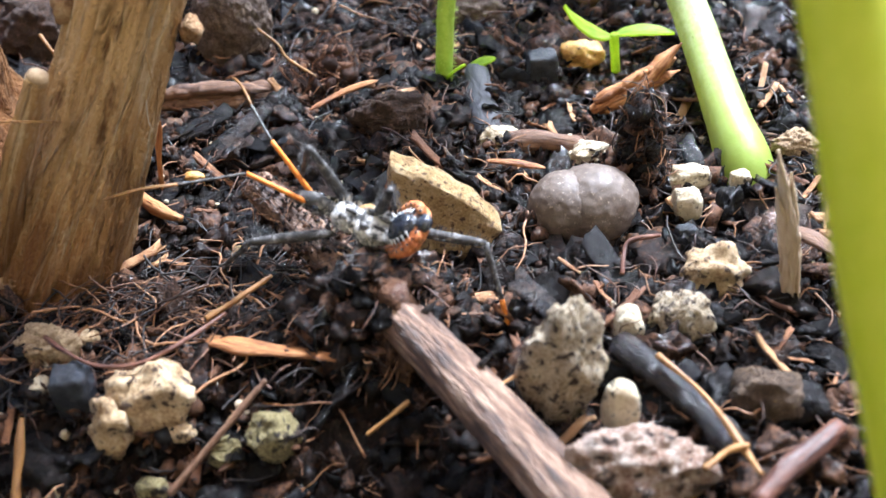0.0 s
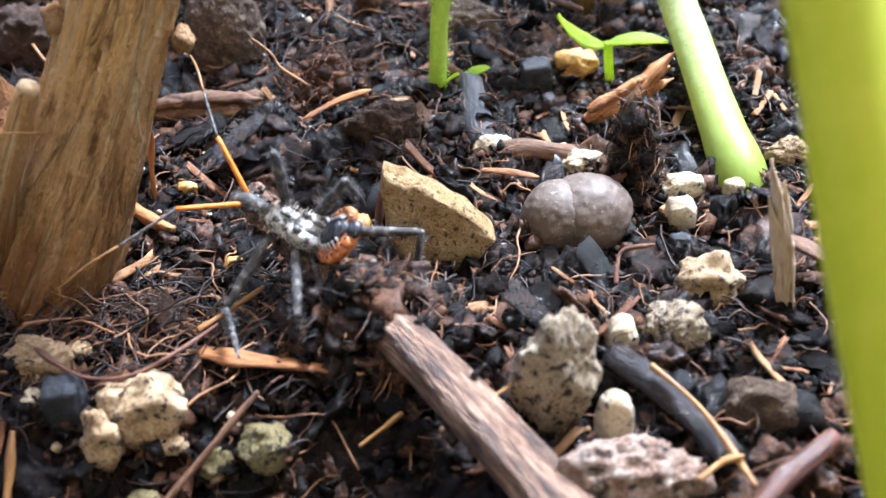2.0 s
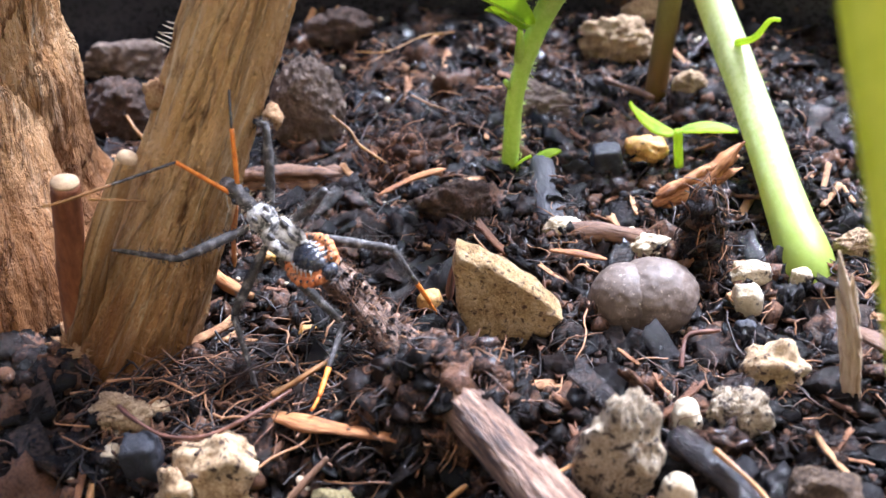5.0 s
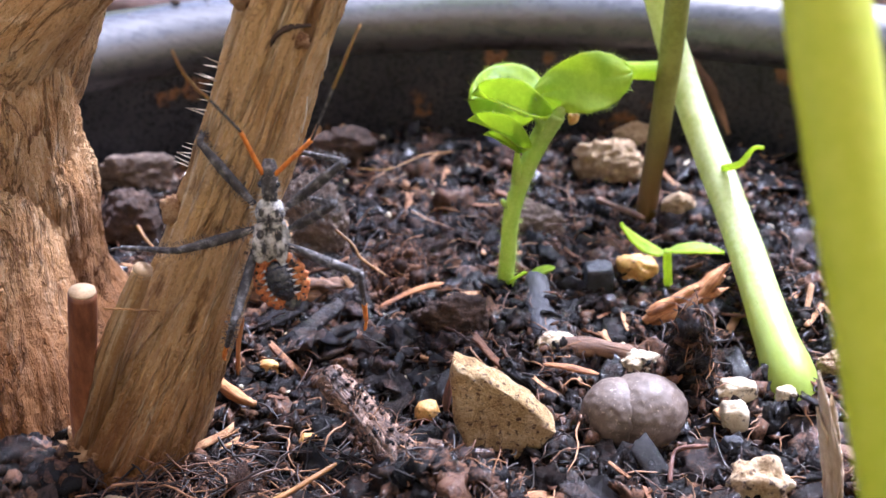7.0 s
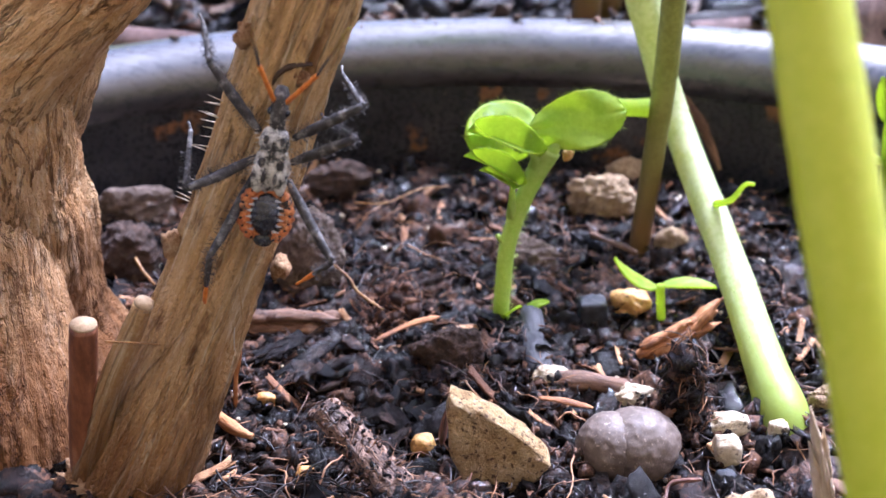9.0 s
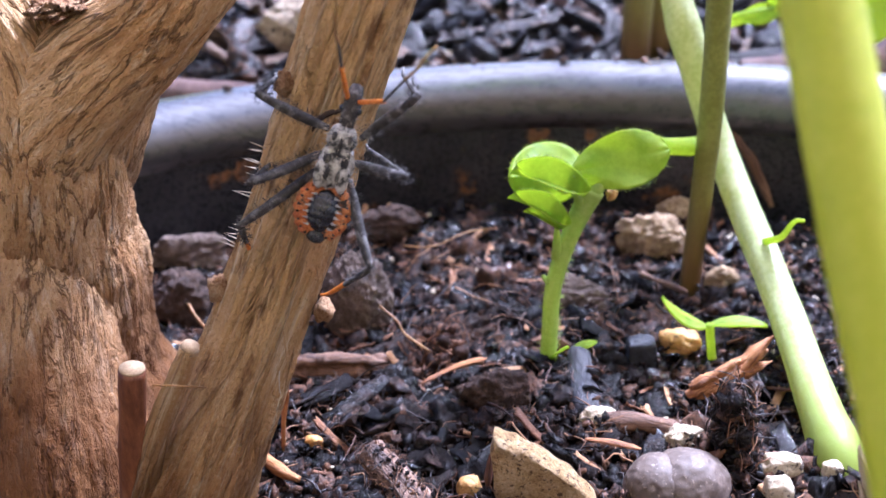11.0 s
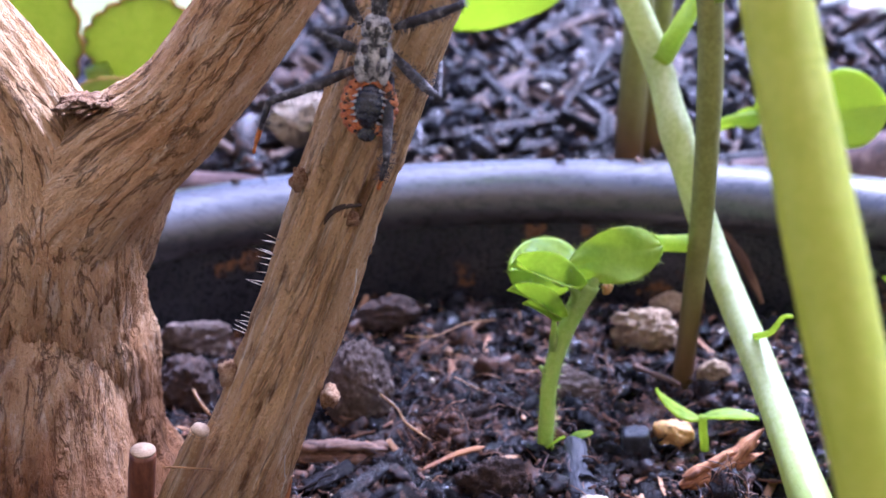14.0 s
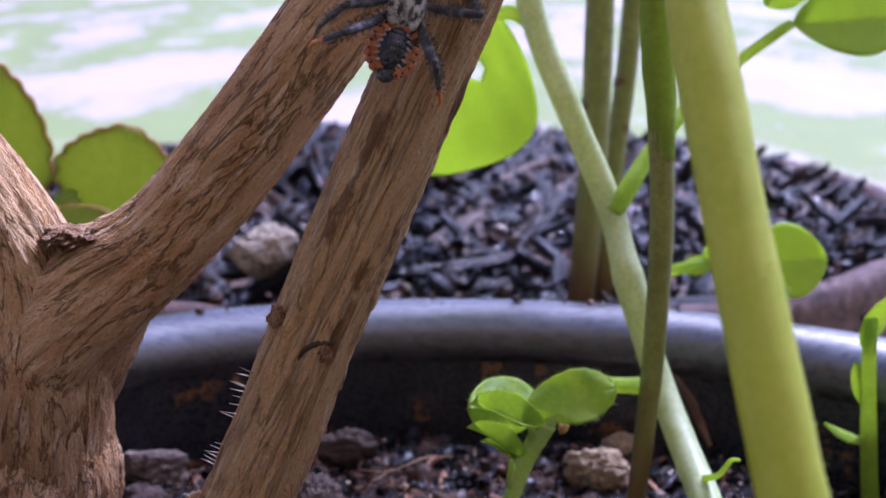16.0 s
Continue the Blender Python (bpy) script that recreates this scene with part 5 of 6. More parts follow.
splintered([(-2.71, 1.30, 0.05), (-1.95, 1.31, 0.07), (-1.22, 1.31, 0.0)], 0.15, BROWNSTICK, 12, 0.02, 14, "wood_piece", "brown weathered split wood piece half sunk in soil", "wood piece")
stick([(-1.06, 0.87, 0.10), (-0.69, 1.09, 0.17), (-0.34, 1.13, 0.25)], 0.044, ORANGEWOOD, "splinter", "orange splinter on dark soil", "splinter")
stick([(0.68, 1.48, 0.02), (0.71, 0.88, 0.06), (0.72, 0.16, 0.03)], 0.149, BLUETWIG, "twig", "short dark bluish twig stub", "twig")
stick([(0.86, 0.12, 0.10), (1.20, 0.04, 0.10), (1.59, -0.14, 0.10)], 0.104, BROWNSTICK, "twig", "brown woody twig piece", "twig")
stick([(0.65, -0.31, 0.15), (0.90, -0.37, 0.15), (1.18, -0.49, 0.15)], 0.053, ORANGEWOOD, "splinter", "red orange wood sliver on soil", "splinter")
stick([(-1.69, -2.38, 0.25), (-1.46, -2.20, 0.28), (-1.21, -1.97, 0.30)], 0.022, STRAW, "straw", "amber straw fragment on soil", "straw")
stick([(-0.48, -3.35, -0.09), (-0.31, -3.28, -0.00), (-0.16, -3.22, 0.09)], 0.016, STRAW, "straw", "thin dry straw fibre", "straw")
stick([(-0.18, -0.73, 0.55), (-0.26, -0.84, 0.30), (-0.31, -0.96, 0.05)], 0.040, REDTWIG, "splinter", "pinkish bark sliver leaning on a stone", "splinter")
stick([(1.63, 3.50, 0.10), (1.88, 3.12, 0.15), (2.11, 2.76, 0.20)], 0.037, BROWNSTICK, "straw", "thin dark stalk piece on soil", "stalk")
stick([(-2.87, -2.52, 0.30), (-2.71, -2.67, 0.30), (-2.44, -2.82, 0.26), (-2.13, -2.83, 0.26), (-1.84, -2.69, 0.30), (-1.53, -2.38, 0.30)], 0.017, REDTWIG, "root", "long twisting red brown root over pebbles", "root")
stick([(1.58, -2.11, 0.20), (1.61, -1.98, 0.27), (1.68, -1.85, 0.33), (1.92, -1.89, 0.40)], 0.018, REDTWIG, "root", "thin arched red brown rootlet", "root")
stick([(0.43, -3.33, 0.28), (0.57, -3.28, 0.32), (0.73, -3.19, 0.35)], 0.018, STRAW, "splinter", "short orange root sliver", "splinter")
stick([(-1.62, 1.96, 0.50), (-1.41, 1.81, 0.38), (-1.30, 1.67, 0.27), (-1.00, 1.46, 0.15)], 0.013, STRAW, "root", "pale crooked rootlet by the clay ball", "root")
stick([(-4.06, 2.32, 0.40), (-3.93, 2.17, 0.28), (-3.80, 2.10, 0.15)], 0.018, STRAW, "root", "pale rootlet behind the trunk", "root")
stick([(-1.50, 3.71, 0.50), (-1.10, 3.68, 0.50), (-0.65, 4.13, 0.50), (-0.24, 4.22, 0.50)], 0.010, STRAW, "root", "thin pale root fibre near the pot wall", "root")
twig = thing("fallen_twig", (0.81, -4.23, 0), "thick grey brown woody twig lying across the soil", "twig")
bm = bmesh.new()
bark_tube(bm, [Vector(p) - Vector((0.81, -4.23, 0)) for p in ((1.05, -4.65, 0.1), (0.78, -4.15, 0.2), (0.37, -3.50, 0.28), (-0.07, -2.81, 0.34), (-0.48, -2.30, 0.40), (-0.93, -1.68, 0.50), (-1.33, -1.20, 0.64))], lambda s: 0.215 - 0.075 * s, 70, 110, 2.0, 0.03, 0.04, 0.08)
part("bark", bm, TWIG, twig)
bm = bmesh.new()
tube(bm, [Vector((-1.32, -1.21, 0.635)) - Vector((0.81, -4.23, 0)), Vector((-1.345, -1.19, 0.645)) - Vector((0.81, -4.23, 0))], 0.11, 16, 2, rough=0.2, freq=6)
part("broken_end", bm, DARKTWIG, twig, "dark rotten broken end")
for x, y, z, dx in ((0.35, -3.3, 0.48, 0.10), (-0.02, -2.75, 0.5, 0.12)):
    bm = bmesh.new()
    p = Vector((x, y, z)) - Vector((0.81, -4.23, 0))
    tube(bm, [p, p + Vector((dx, 0.06, 0.08))], lambda s: 0.03 * (1.1 - s), 7, 4)
    part("thorn", bm, DARKTWIG, twig, "small dark thorn")


def heap(rng):
    a, r = rng.random() * 6.283, rng.random() ** 0.7
    x, y = -0.36 + 0.80 * r * math.cos(a), -2.36 + 0.52 * r * math.sin(a)
    return np.array((x, y, 0.0 + 0.64 * (1 - r * r) * rng.random() ** 0.35))


def on_twig(rng):
    s, a = rng.random(), rng.uniform(-0.4, 3.5)
    p = Vector((-0.30, -2.55, 0.37)).lerp(Vector((-1.33, -1.20, 0.64)), s)
    r = 0.165 - 0.02 * s
    return np.array((p.x + 0.8 * r * math.cos(a), p.y + 0.6 * r * math.cos(a), p.z + r * math.sin(a)))


scatter("peat_heap", SMALL, 900, heap, fragments(0.03, 0.11), 3.1, CRUMB, "heap of dark crumbly peat over the twig", "peat", 21)
scatter("peat_fibres", THREADS, 500, heap, lambda r: np.array((1, 1.5, 1.5)) * r.uniform(0.08, 0.30), 1.0, FIBRE, "tangle of brown peat fibres over the twig", "peat", 22, True)
scatter("twig_crust", TINY, 260, on_twig, grains(0.008, 0.034), 3.1, CRUMB, "crust of dark peat crumbs on the rotten twig", "peat", 23)
scatter("twig_fibres", THREADS, 160, on_twig, lambda r: np.array((1, 1.5, 1.5)) * r.uniform(0.05, 0.16), 1.2, FIBRE, "short brown fibres clinging to the twig", "peat", 24, True)
splintered([(2.92, -2.32, -0.1), (2.80, -2.38, 0.5), (2.64, -2.48, 1.05), (2.47, -2.55, 1.58)], 0.07, SPLINTER, 8, 0.03, 4, "splinter", "pale upright wooden splinter stuck in soil", "splinter")
stick([(-2.42, -0.2, -0.05), (-2.36, -0.2, 0.4), (-2.28, -0.2, 0.72)], 0.035, ORANGEWOOD, "splinter", "orange splinter standing at the stem foot", "splinter")
stick([(3.0, -1.7, 0.25), (3.2, -2.0, 0.3), (3.45, -2.35, 0.2)], 0.10, BROWNSTICK, "bark_strip", "torn brown bark strip leaning by the splinter", "bark strip")


def foot(rng):
    a, r = rng.random() * 6.283, rng.random() ** 0.7
    x, y = -4.3 + 0.9 * r * math.cos(a), -1.75 + 0.4 * r * math.sin(a)
    return np.array((x, y, 0.22 * (1 - r * r) * rng.random() ** 0.4))


scatter("soil_heap", ROUGH, 400, foot, grains(0.04, 0.14), 3.1, CRUMB, "dark soil heaped against the trunk foot", "soil", 41)


def tuft(rng):
    a, h = rng.random() * 6.283, rng.random()
    r = 0.20 * (1 - 0.5 * h) * rng.random() ** 0.5
    return np.array((2.10 + r * math.cos(a) - 0.06 * h, -0.45 + r * math.sin(a), 0.85 * h - 0.05))


scatter("peat_tuft", SMALL, 260, tuft, grains(0.03, 0.10), 3.1, CRUMB, "upright clump of dark peat", "peat", 31)
scatter("tuft_fibres", THREADS, 240, tuft, lambda r: np.array((1, 1.5, 1.5)) * r.uniform(0.08, 0.28), 1.5, FIBRE, "bristling red brown fibres on the peat clump", "peat", 32, True)

def tangle(rng):
    x, y = rng.uniform(-3.1, -0.6), rng.uniform(-2.75, -1.5)
    return np.array((x, y, height(x, y) + 0.06 + 0.14 * rng.random() ** 2))


def red_peat(rng):
    a, r = rng.random() * 6.283, rng.random() ** 0.6
    x, y = -0.85 + 0.55 * r * math.cos(a), 1.75 + 0.45 * r * math.sin(a)
    return np.array((x, y, height(x, y) + 0.04 + 0.34 * (1 - r * r) * rng.random()))


def damp_crumbs(rng):
    x, y = rng.uniform(-2.6, 2.2), rng.uniform(2.0, 5.2)
    return np.array((x, y, height(x, y) + 0.08 + 0.10 * rng.random()))


scatter("root_tangle", THREADS, 460, tangle, lambda r: np.array((1, 1.5, 1.5)) * r.uniform(0.10, 0.42), 0.6, FIBRE, "tangle of thin red brown roots on dark soil", "roots", 71, True)
scatter("red_peat", TINY, 160, red_peat, fragments(0.02, 0.09), 3.1, REDPEAT, "red brown fibrous peat clump", "peat", 72)
scatter("red_peat_fibres", THREADS, 260, red_peat, lambda r: np.array((1, 2.0, 2.0)) * r.uniform(0.07, 0.26), 1.2, REDPEAT, "bristling red brown peat fibres", "peat", 73, True)
scatter("far_fibres", THREADS, 420, damp_crumbs, lambda r: np.array((1, 1.6, 1.6)) * r.uniform(0.06, 0.3), 0.9, FIBRE, "thin roots over the soil by the pot wall", "roots", 74, True)

# ---- soil washed against the stones and sticks ----
EDGES = []
bpy.context.view_layer.update()
for ob in list(scene.objects):
    if ob.type == "MESH" and ob.get("category") in ("pumice stone", "perlite grain", "pebble", "mineral lump", "soil clod", "perlite lump", "stone", "clay ball", "fertilizer bead", "charcoal piece", "twig", "wood strip", "wood piece"):
        low = [ob.matrix_world @ v.co / C for v in ob.data.vertices]
        EDGES.append([p for p in low if p.z < height(p.x, p.y) + 0.16][::7])
EDGES = [e for e in EDGES if len(e) > 4]


def skirt(rng):
    p = EDGES[rng.integers(len(EDGES))]
    p = p[rng.integers(len(p))]
    return np.array((p.x + rng.normal(0, 0.045), p.y + rng.normal(0, 0.045), max(p.z, height(p.x, p.y) + 0.02) + rng.uniform(-0.02, 0.05)))


scatter("soil_skirt", TINY, 2400, skirt, fragments(0.015, 0.06), 3.1, CRUMB, "dark soil washed against the stones", "soil", 61)
scatter("soil_skirt_fibres", THREADS, 500, skirt, lambda r: np.array((1, 2.0, 2.0)) * r.uniform(0.05, 0.2), 0.8, FIBRE, "thin roots lying against the stones", "roots", 62, True)

# ---- soil clods and larger chips, each a piece of the soil ----
taken = set()
for ob in list(scene.objects):
    if ob.type == "MESH" and "kind" not in ob and ob not in (ground, wall):
        bpy.context.view_layer.update()
        for v in ob.data.vertices:
            p = ob.matrix_world @ v.co / C
            if p.z < 1.3 and abs(p.x) < 9:
                taken.add((round(p.x / 0.12), round(p.y / 0.12)))


def shared(name, shape, mat, soft=False):
    me = bpy.data.meshes.new(name)
    v, f = shape
    me.from_pydata([tuple(p) for p in v * C], [], [tuple(int(i) for i in t) for t in f])
    if soft:
        me.shade_smooth()
    me.materials.append(mat)
    return me


def free_spot(rng, r, half, near, far):
    """A place on the soil with nothing else within r."""
    for _ in range(400):
        x, y = rng.uniform(-half, half), rng.uniform(near, far)
        if (x - POT_AT[0]) ** 2 + (y - POT_AT[1]) ** 2 > (POT_R - 0.9) ** 2:
            continue
        n = int(r / 0.12) + 1
        if not any((round(x / 0.12) + i, round(y / 0.12) + j) in taken for i in range(-n, n + 1) for j in range(-n, n + 1)):
            return x, y
    return None


rng = random.Random(77)
CLODMESH = [shared("soil_clod", lump_shape(k + 200, 3, 0.34), CRUMB, True) for k in range(14)]
CHIPMESH = [shared("bark_chip", flake_shape(k + 40), CHIPS) for k in range(14)]
for k in range(290):
    r = 0.08 + 0.17 * rng.random() ** 1.8
    spot = free_spot(rng, r * 1.1, 5.5, -4.6, 6.2)
    if spot:
        ob = new("soil_clod", CLODMESH[k % 14])
        ob.parent = soil
        ob.matrix_basis = Matrix.LocRotScale((spot[0] * C, spot[1] * C, (height(*spot) + 0.25 * r) * C), Euler([rng.uniform(0, 6.28) for _ in range(3)]), [r * rng.uniform(0.7, 1.25) for _ in range(3)])
for k in range(150):
    r = 0.12 + 0.22 * rng.random() ** 1.5
    spot = free_spot(rng, r * 0.55, 5.0, -4.4, 5.5)
    if spot:
        ob = new("bark_chip", CHIPMESH[k % 14])
        ob.parent = soil
        ob.matrix_basis = Matrix.LocRotScale((spot[0] * C, spot[1] * C, (height(*spot) + 0.13) * C), Euler((rng.uniform(-0.6, 0.6), rng.uniform(-0.6, 0.6), rng.uniform(0, 6.28))), (r * rng.uniform(0.8, 1.3), r * rng.uniform(0.5, 1.0), r * 0.7))

# ---- the assassin bug nymph (its own measure: forward is y, back is z) ----
GREYHAIR = material("frosted cuticle", [(0.26, (0.02, 0.02, 0.022)), (0.40, (0.10, 0.10, 0.098)), (0.50, (0.44, 0.43, 0.415)), (0.74, (0.80, 0.79, 0.77))], 15, rough=0.8, bump=0.6, depth=0.02, grain=0.35)
LEGGREY = material("hairy leg", [(0.3, (0.03, 0.028, 0.028)), (0.5, (0.05, 0.046, 0.044)), (0.78, (0.28, 0.27, 0.265))], 14, rough=0.7, bump=0.6, depth=0.01, grain=0.4)
LEGORANGE = material("orange leg", [(0.3, (0.62, 0.15, 0.015)), (0.6, (0.86, 0.29, 0.025)), (0.8, (0.90, 0.42, 0.07))], 8, rough=0.5)
RIM_ORANGE = material("orange body edge", [(0.3, (0.30, 0.07, 0.02)), (0.5, (0.60, 0.19, 0.045)), (0.8, (0.72, 0.42, 0.20))], 9, rough=0.55, bump=0.4, spots=((0.03, 0.025, 0.025), 9, 0.22))
SHINY = material("glossy plates", [(0.3, (0.008, 0.009, 0.013)), (0.6, (0.02, 0.024, 0.035)), (0.85, (0.10, 0.11, 0.13))], 8, rough=0.18, bump=0.3, spec=0.8)

bug = thing("assassin_bug", (-0.51, -1.74, 0.62), "grey frosted bug nymph with orange-edged black abdomen and orange antennae", "insect")


bug.scale = (1.05, 1.05, 1.05)


def bug_part(name, build, mat, parent=bug, label=""):
    bm = bmesh.new()
    build(bm)
    return part(name, bm, mat, parent, label)


bug_part("head", lambda bm: tube(bm, [(0, 0.13, 0.0), (0, 0.21, 0.01), (0, 0.30, 0.02), (0, 0.39, 0.01), (0, 0.45, -0.02), (0, 0.48, -0.04)], lambda s: 0.042 + 0.024 * math.sin(math.pi * min(1, s * 1.05)) , 16, 18, rough=0.12, freq=8), LEGGREY)
for side in (-1, 1):
    bug_part("eye", lambda bm: blob(bm, (0.028, 0.032, 0.03), 2, sub=2, rough=0.02, fine=0, place=(side * 0.058, 0.31, 0.03)), SHINY)
bug_part("beak", lambda bm: tube(bm, [(0, 0.43, -0.04), (0, 0.42, -0.10), (0, 0.33, -0.13), (0, 0.24, -0.11)], lambda s: 0.024 - 0.014 * s, 8, 12), LEGGREY)
bug_part("pronotum", lambda bm: blob(bm, (0.110, 0.125, 0.095), 4, sub=3, rough=0.05, fine=0.08, place=(0, 0.07, 0.01), square=0.2), GREYHAIR)
bug_part("thorax", lambda bm: blob(bm, (0.138, 0.180, 0.108), 7, sub=4, rough=0.06, fine=0.10, place=(0, -0.15, 0.0), square=0.25), GREYHAIR)
for side in (-1, 1):
    bug_part("wing_bud", lambda bm: blob(bm, (0.055, 0.11, 0.03), 9, sub=3, rough=0.08, fine=0.05, place=(side * 0.085, -0.20, 0.10)), GREYHAIR)
abdomen = bug_part("abdomen", lambda bm: blob(bm, (0.200, 0.235, 0.08), 12, sub=4, rough=0.03, fine=0.04, place=(0, -0.20, 0)), RIM_ORANGE)


def ridged_back(bm):
    """The domed back, with a shallow groove between its segments."""
    for v in blob(bm, (0.118, 0.170, 0.090), 21, sub=5, rough=0.03, fine=0.04):
        v.co *= 1 - 0.07 * math.cos(v.co.y * 50) ** 10
        v.co += Vector((0, -0.20, 0.045))


bug_part("back_dome", ridged_back, SHINY, abdomen, "glossy blue-black back")
for k in range(8):
    a = 0.50 + k * 0.29
    for side in (-1, 1):
        bug_part("edge_lobe", lambda bm: blob(bm, (0.048, 0.042, 0.036), k + 40, sub=3, rough=0.1, fine=0.08, place=(side * 0.175 * math.sin(a), -0.20 + 0.210 * math.cos(a), 0.035)), RIM_ORANGE, abdomen)
        b = a + 0.145
        bug_part("edge_spot", lambda bm: blob(bm, (0.013, 0.012, 0.016), k + 46, sub=2, rough=0.1, place=(side * 0.186 * math.sin(b), -0.20 + 0.216 * math.cos(b), 0.058)), SHINY, abdomen, "black spot between orange edge lobes")
PALESPOT = material("white bloom", [(0.3, (0.42, 0.44, 0.46)), (0.7, (0.80, 0.80, 0.80))], 12, rough=0.8, bump=0.6)
for k in range(6):
    y = -0.075 - 0.048 * k
    w = 0.116 * math.sqrt(max(0.1, 1 - ((y + 0.20) / 0.18) ** 2))
    for side in (-1, 1):
        bug_part("white_fleck", lambda bm: tube(bm, [(side * w * 0.88, y, 0.100), (side * w * 1.02, y - 0.006, 0.086), (side * (w + 0.030), y - 0.012, 0.066)], lambda s: 0.011 * (1.15 - s), 6, 6), PALESPOT, abdomen, "white bristly fleck on a back segment")
bug_part("tail_tip", lambda bm: blob(bm, (0.075, 0.07, 0.05), 15, sub=3, rough=0.05, place=(0, -0.40, 0.015)), SHINY, abdomen)
abdomen.location = (0, -0.30 * C, 0)

for x, y, z, w, l in ((-0.06, 0.10, 0.085, 0.02, 0.035), (0.06, 0.10, 0.085, 0.02, 0.035), (-0.07, -0.08, 0.10, 0.028, 0.040), (0.07, -0.08, 0.10, 0.028, 0.040), (-0.045, -0.19, 0.115, 0.018, 0.05), (0.045, -0.19, 0.115, 0.018, 0.05), (0.0, 0.06, 0.098, 0.012, 0.05), (-0.11, -0.17, 0.10, 0.018, 0.035), (0.11, -0.17, 0.10, 0.018, 0.035)):
    bug_part("dark_mark", lambda bm: blob(bm, (w, l, 0.022), int(90 + 50 * x + 9 * y), sub=3, rough=0.15, place=(x, y, z)), LEGGREY, bug, "dark bean-shaped marking")
bug_part("neck_band", lambda bm: blob(bm, (0.10, 0.022, 0.085), 71, sub=3, rough=0.08, place=(0, -0.035, 0.015)), LEGGREY, bug, "dark band behind the neck shield")

rng = random.Random(31)
bm = bmesh.new()
for _ in range(170):
    y, a = rng.uniform(-0.26, 0.42), rng.uniform(0, math.pi)
    w = 0.06 if y > 0.16 else 0.125 if y > -0.03 else 0.15
    p = Vector((w * math.cos(a), y, 0.72 * w * math.sin(a)))
    tube(bm, [p, p * 1.0 + Vector((0.035 * math.cos(a), rng.uniform(-0.02, 0.01), 0.035 * math.sin(a)))], 0.0024, 3, 2, cap=False)
tagged(part("body_hair", bm, SPINE, bug, "fine pale hairs"), kind="stuff")

FEMUR, SHIN = 0.62, 0.72


def hair_ring(bm, long, radius, many, seed):
    rng = random.Random(seed)
    for _ in range(many):
        s, a = rng.random(), rng.random() * 6.283
        p = Vector((math.cos(a) * radius, s * long, math.sin(a) * radius))
        tube(bm, [p, p + Vector((math.cos(a) * 0.035, rng.uniform(-0.01, 0.02), math.sin(a) * 0.035))], 0.0022, 3, 2, cap=False)


def leg(side, y, seed, k=1.0, j=1.0, mat=LEGGREY):
    """A leg from its hip: thigh along y, with the shin at the knee."""
    up, low = FEMUR * k, SHIN * j

    def thigh(bm):
        tube(bm, [(0, 0, 0), (0, 0.33 * up, 0.01), (0, 0.7 * up, 0.01), (0, up, 0)], lambda s: 0.025 + 0.016 * math.sin(math.pi * s), 10, 14, rough=0.15, freq=9)
        hair_ring(bm, up, 0.038, 150, seed)
    f = bug_part("leg", thigh, LEGGREY)
    f.location = (side * 0.13 * C, y * C, -0.06 * C)

    def shin(bm):
        tube(bm, [(0, 0, 0), (0, 0.3 * low, 0), (0, 0.6 * low, 0)], lambda s: 0.026 - 0.005 * s, 9, 8, rough=0.12, freq=9)
        hair_ring(bm, 0.6 * low, 0.028, 90, seed + 1)
    s = bug_part("shin", shin, LEGGREY, f)
    bm = bmesh.new()
    tube(bm, [(0, 0.59 * low, 0), (0, 0.8 * low, 0), (0, low - 0.04, 0)], lambda s: 0.022 - 0.005 * s, 9, 7, rough=0.08, freq=9)
    tube(bm, [(0, low - 0.05, 0), (0, low + 0.03, 0.012), (0, low + 0.08, 0.03)], 0.012, 6, 4)
    foot = part("foot", bm, mat, f, "orange lower shin and foot" if mat is LEGORANGE else "")
    return f, s, foot, up


def feeler(side):
    def base(bm):
        tube(bm, [(0, 0, 0), (0, 0.24, 0.0), (0, 0.48, 0)], lambda s: 0.020 - 0.003 * s, 8, 8)
    f = bug_part("antenna", base, LEGORANGE)
    f.location = (side * 0.04 * C, 0.38 * C, 0.03 * C)
    bm = bmesh.new()
    tube(bm, [(0, 0, 0), (0, 0.25, 0.0), (0, 0.5, 0)], lambda s: 0.011, 6, 8)
    d = part("antenna_middle", bm, LEGGREY, f, "thin dark middle of the antenna")
    bm = bmesh.new()
    tube(bm, [(0, 0.49, 0), (0, 0.72, 0.02), (0, 0.9, -0.02), (0.01, 1.0, -0.07)], lambda s: 0.013 - 0.005 * s, 6, 12)
    e = part("antenna_tip", bm, STRAW, f, "pale orange antenna tip")
    return f, d, e, 0.48


L1, L2, L3 = leg(-1, 0.10, 1), leg(-1, -0.10, 3), leg(-1, -0.24, 5, 1.15, 1.05, LEGORANGE)
R1, R2, R3 = leg(1, 0.10, 7), leg(1, -0.10, 9), leg(1, -0.24, 11, 1.15, 1.05, LEGORANGE)
AL, AR = feeler(-1), feeler(1)


def at(x, y, z, fx, fy, fz, ux, uy, uz):
    """A pose from centimetres, the forward and the back direction."""
    f = Vector((fx, fy, fz)).normalized()
    r = f.cross(Vector((ux, uy, uz))).normalized()
    u = r.cross(f)
    m = Matrix((r, f, u)).transposed().to_4x4()
    m.translation = (x * C, y * C, z * C)
    return m


def aim(way, place=(0, 0, 0)):
    """A pose whose y points along way, with its z as near the back as can be."""
    f = Vector(way).normalized()
    q = Vector((0, 1, 0)).rotation_difference(f)
    m = q.to_matrix().to_4x4()
    m.translation = place
    return m


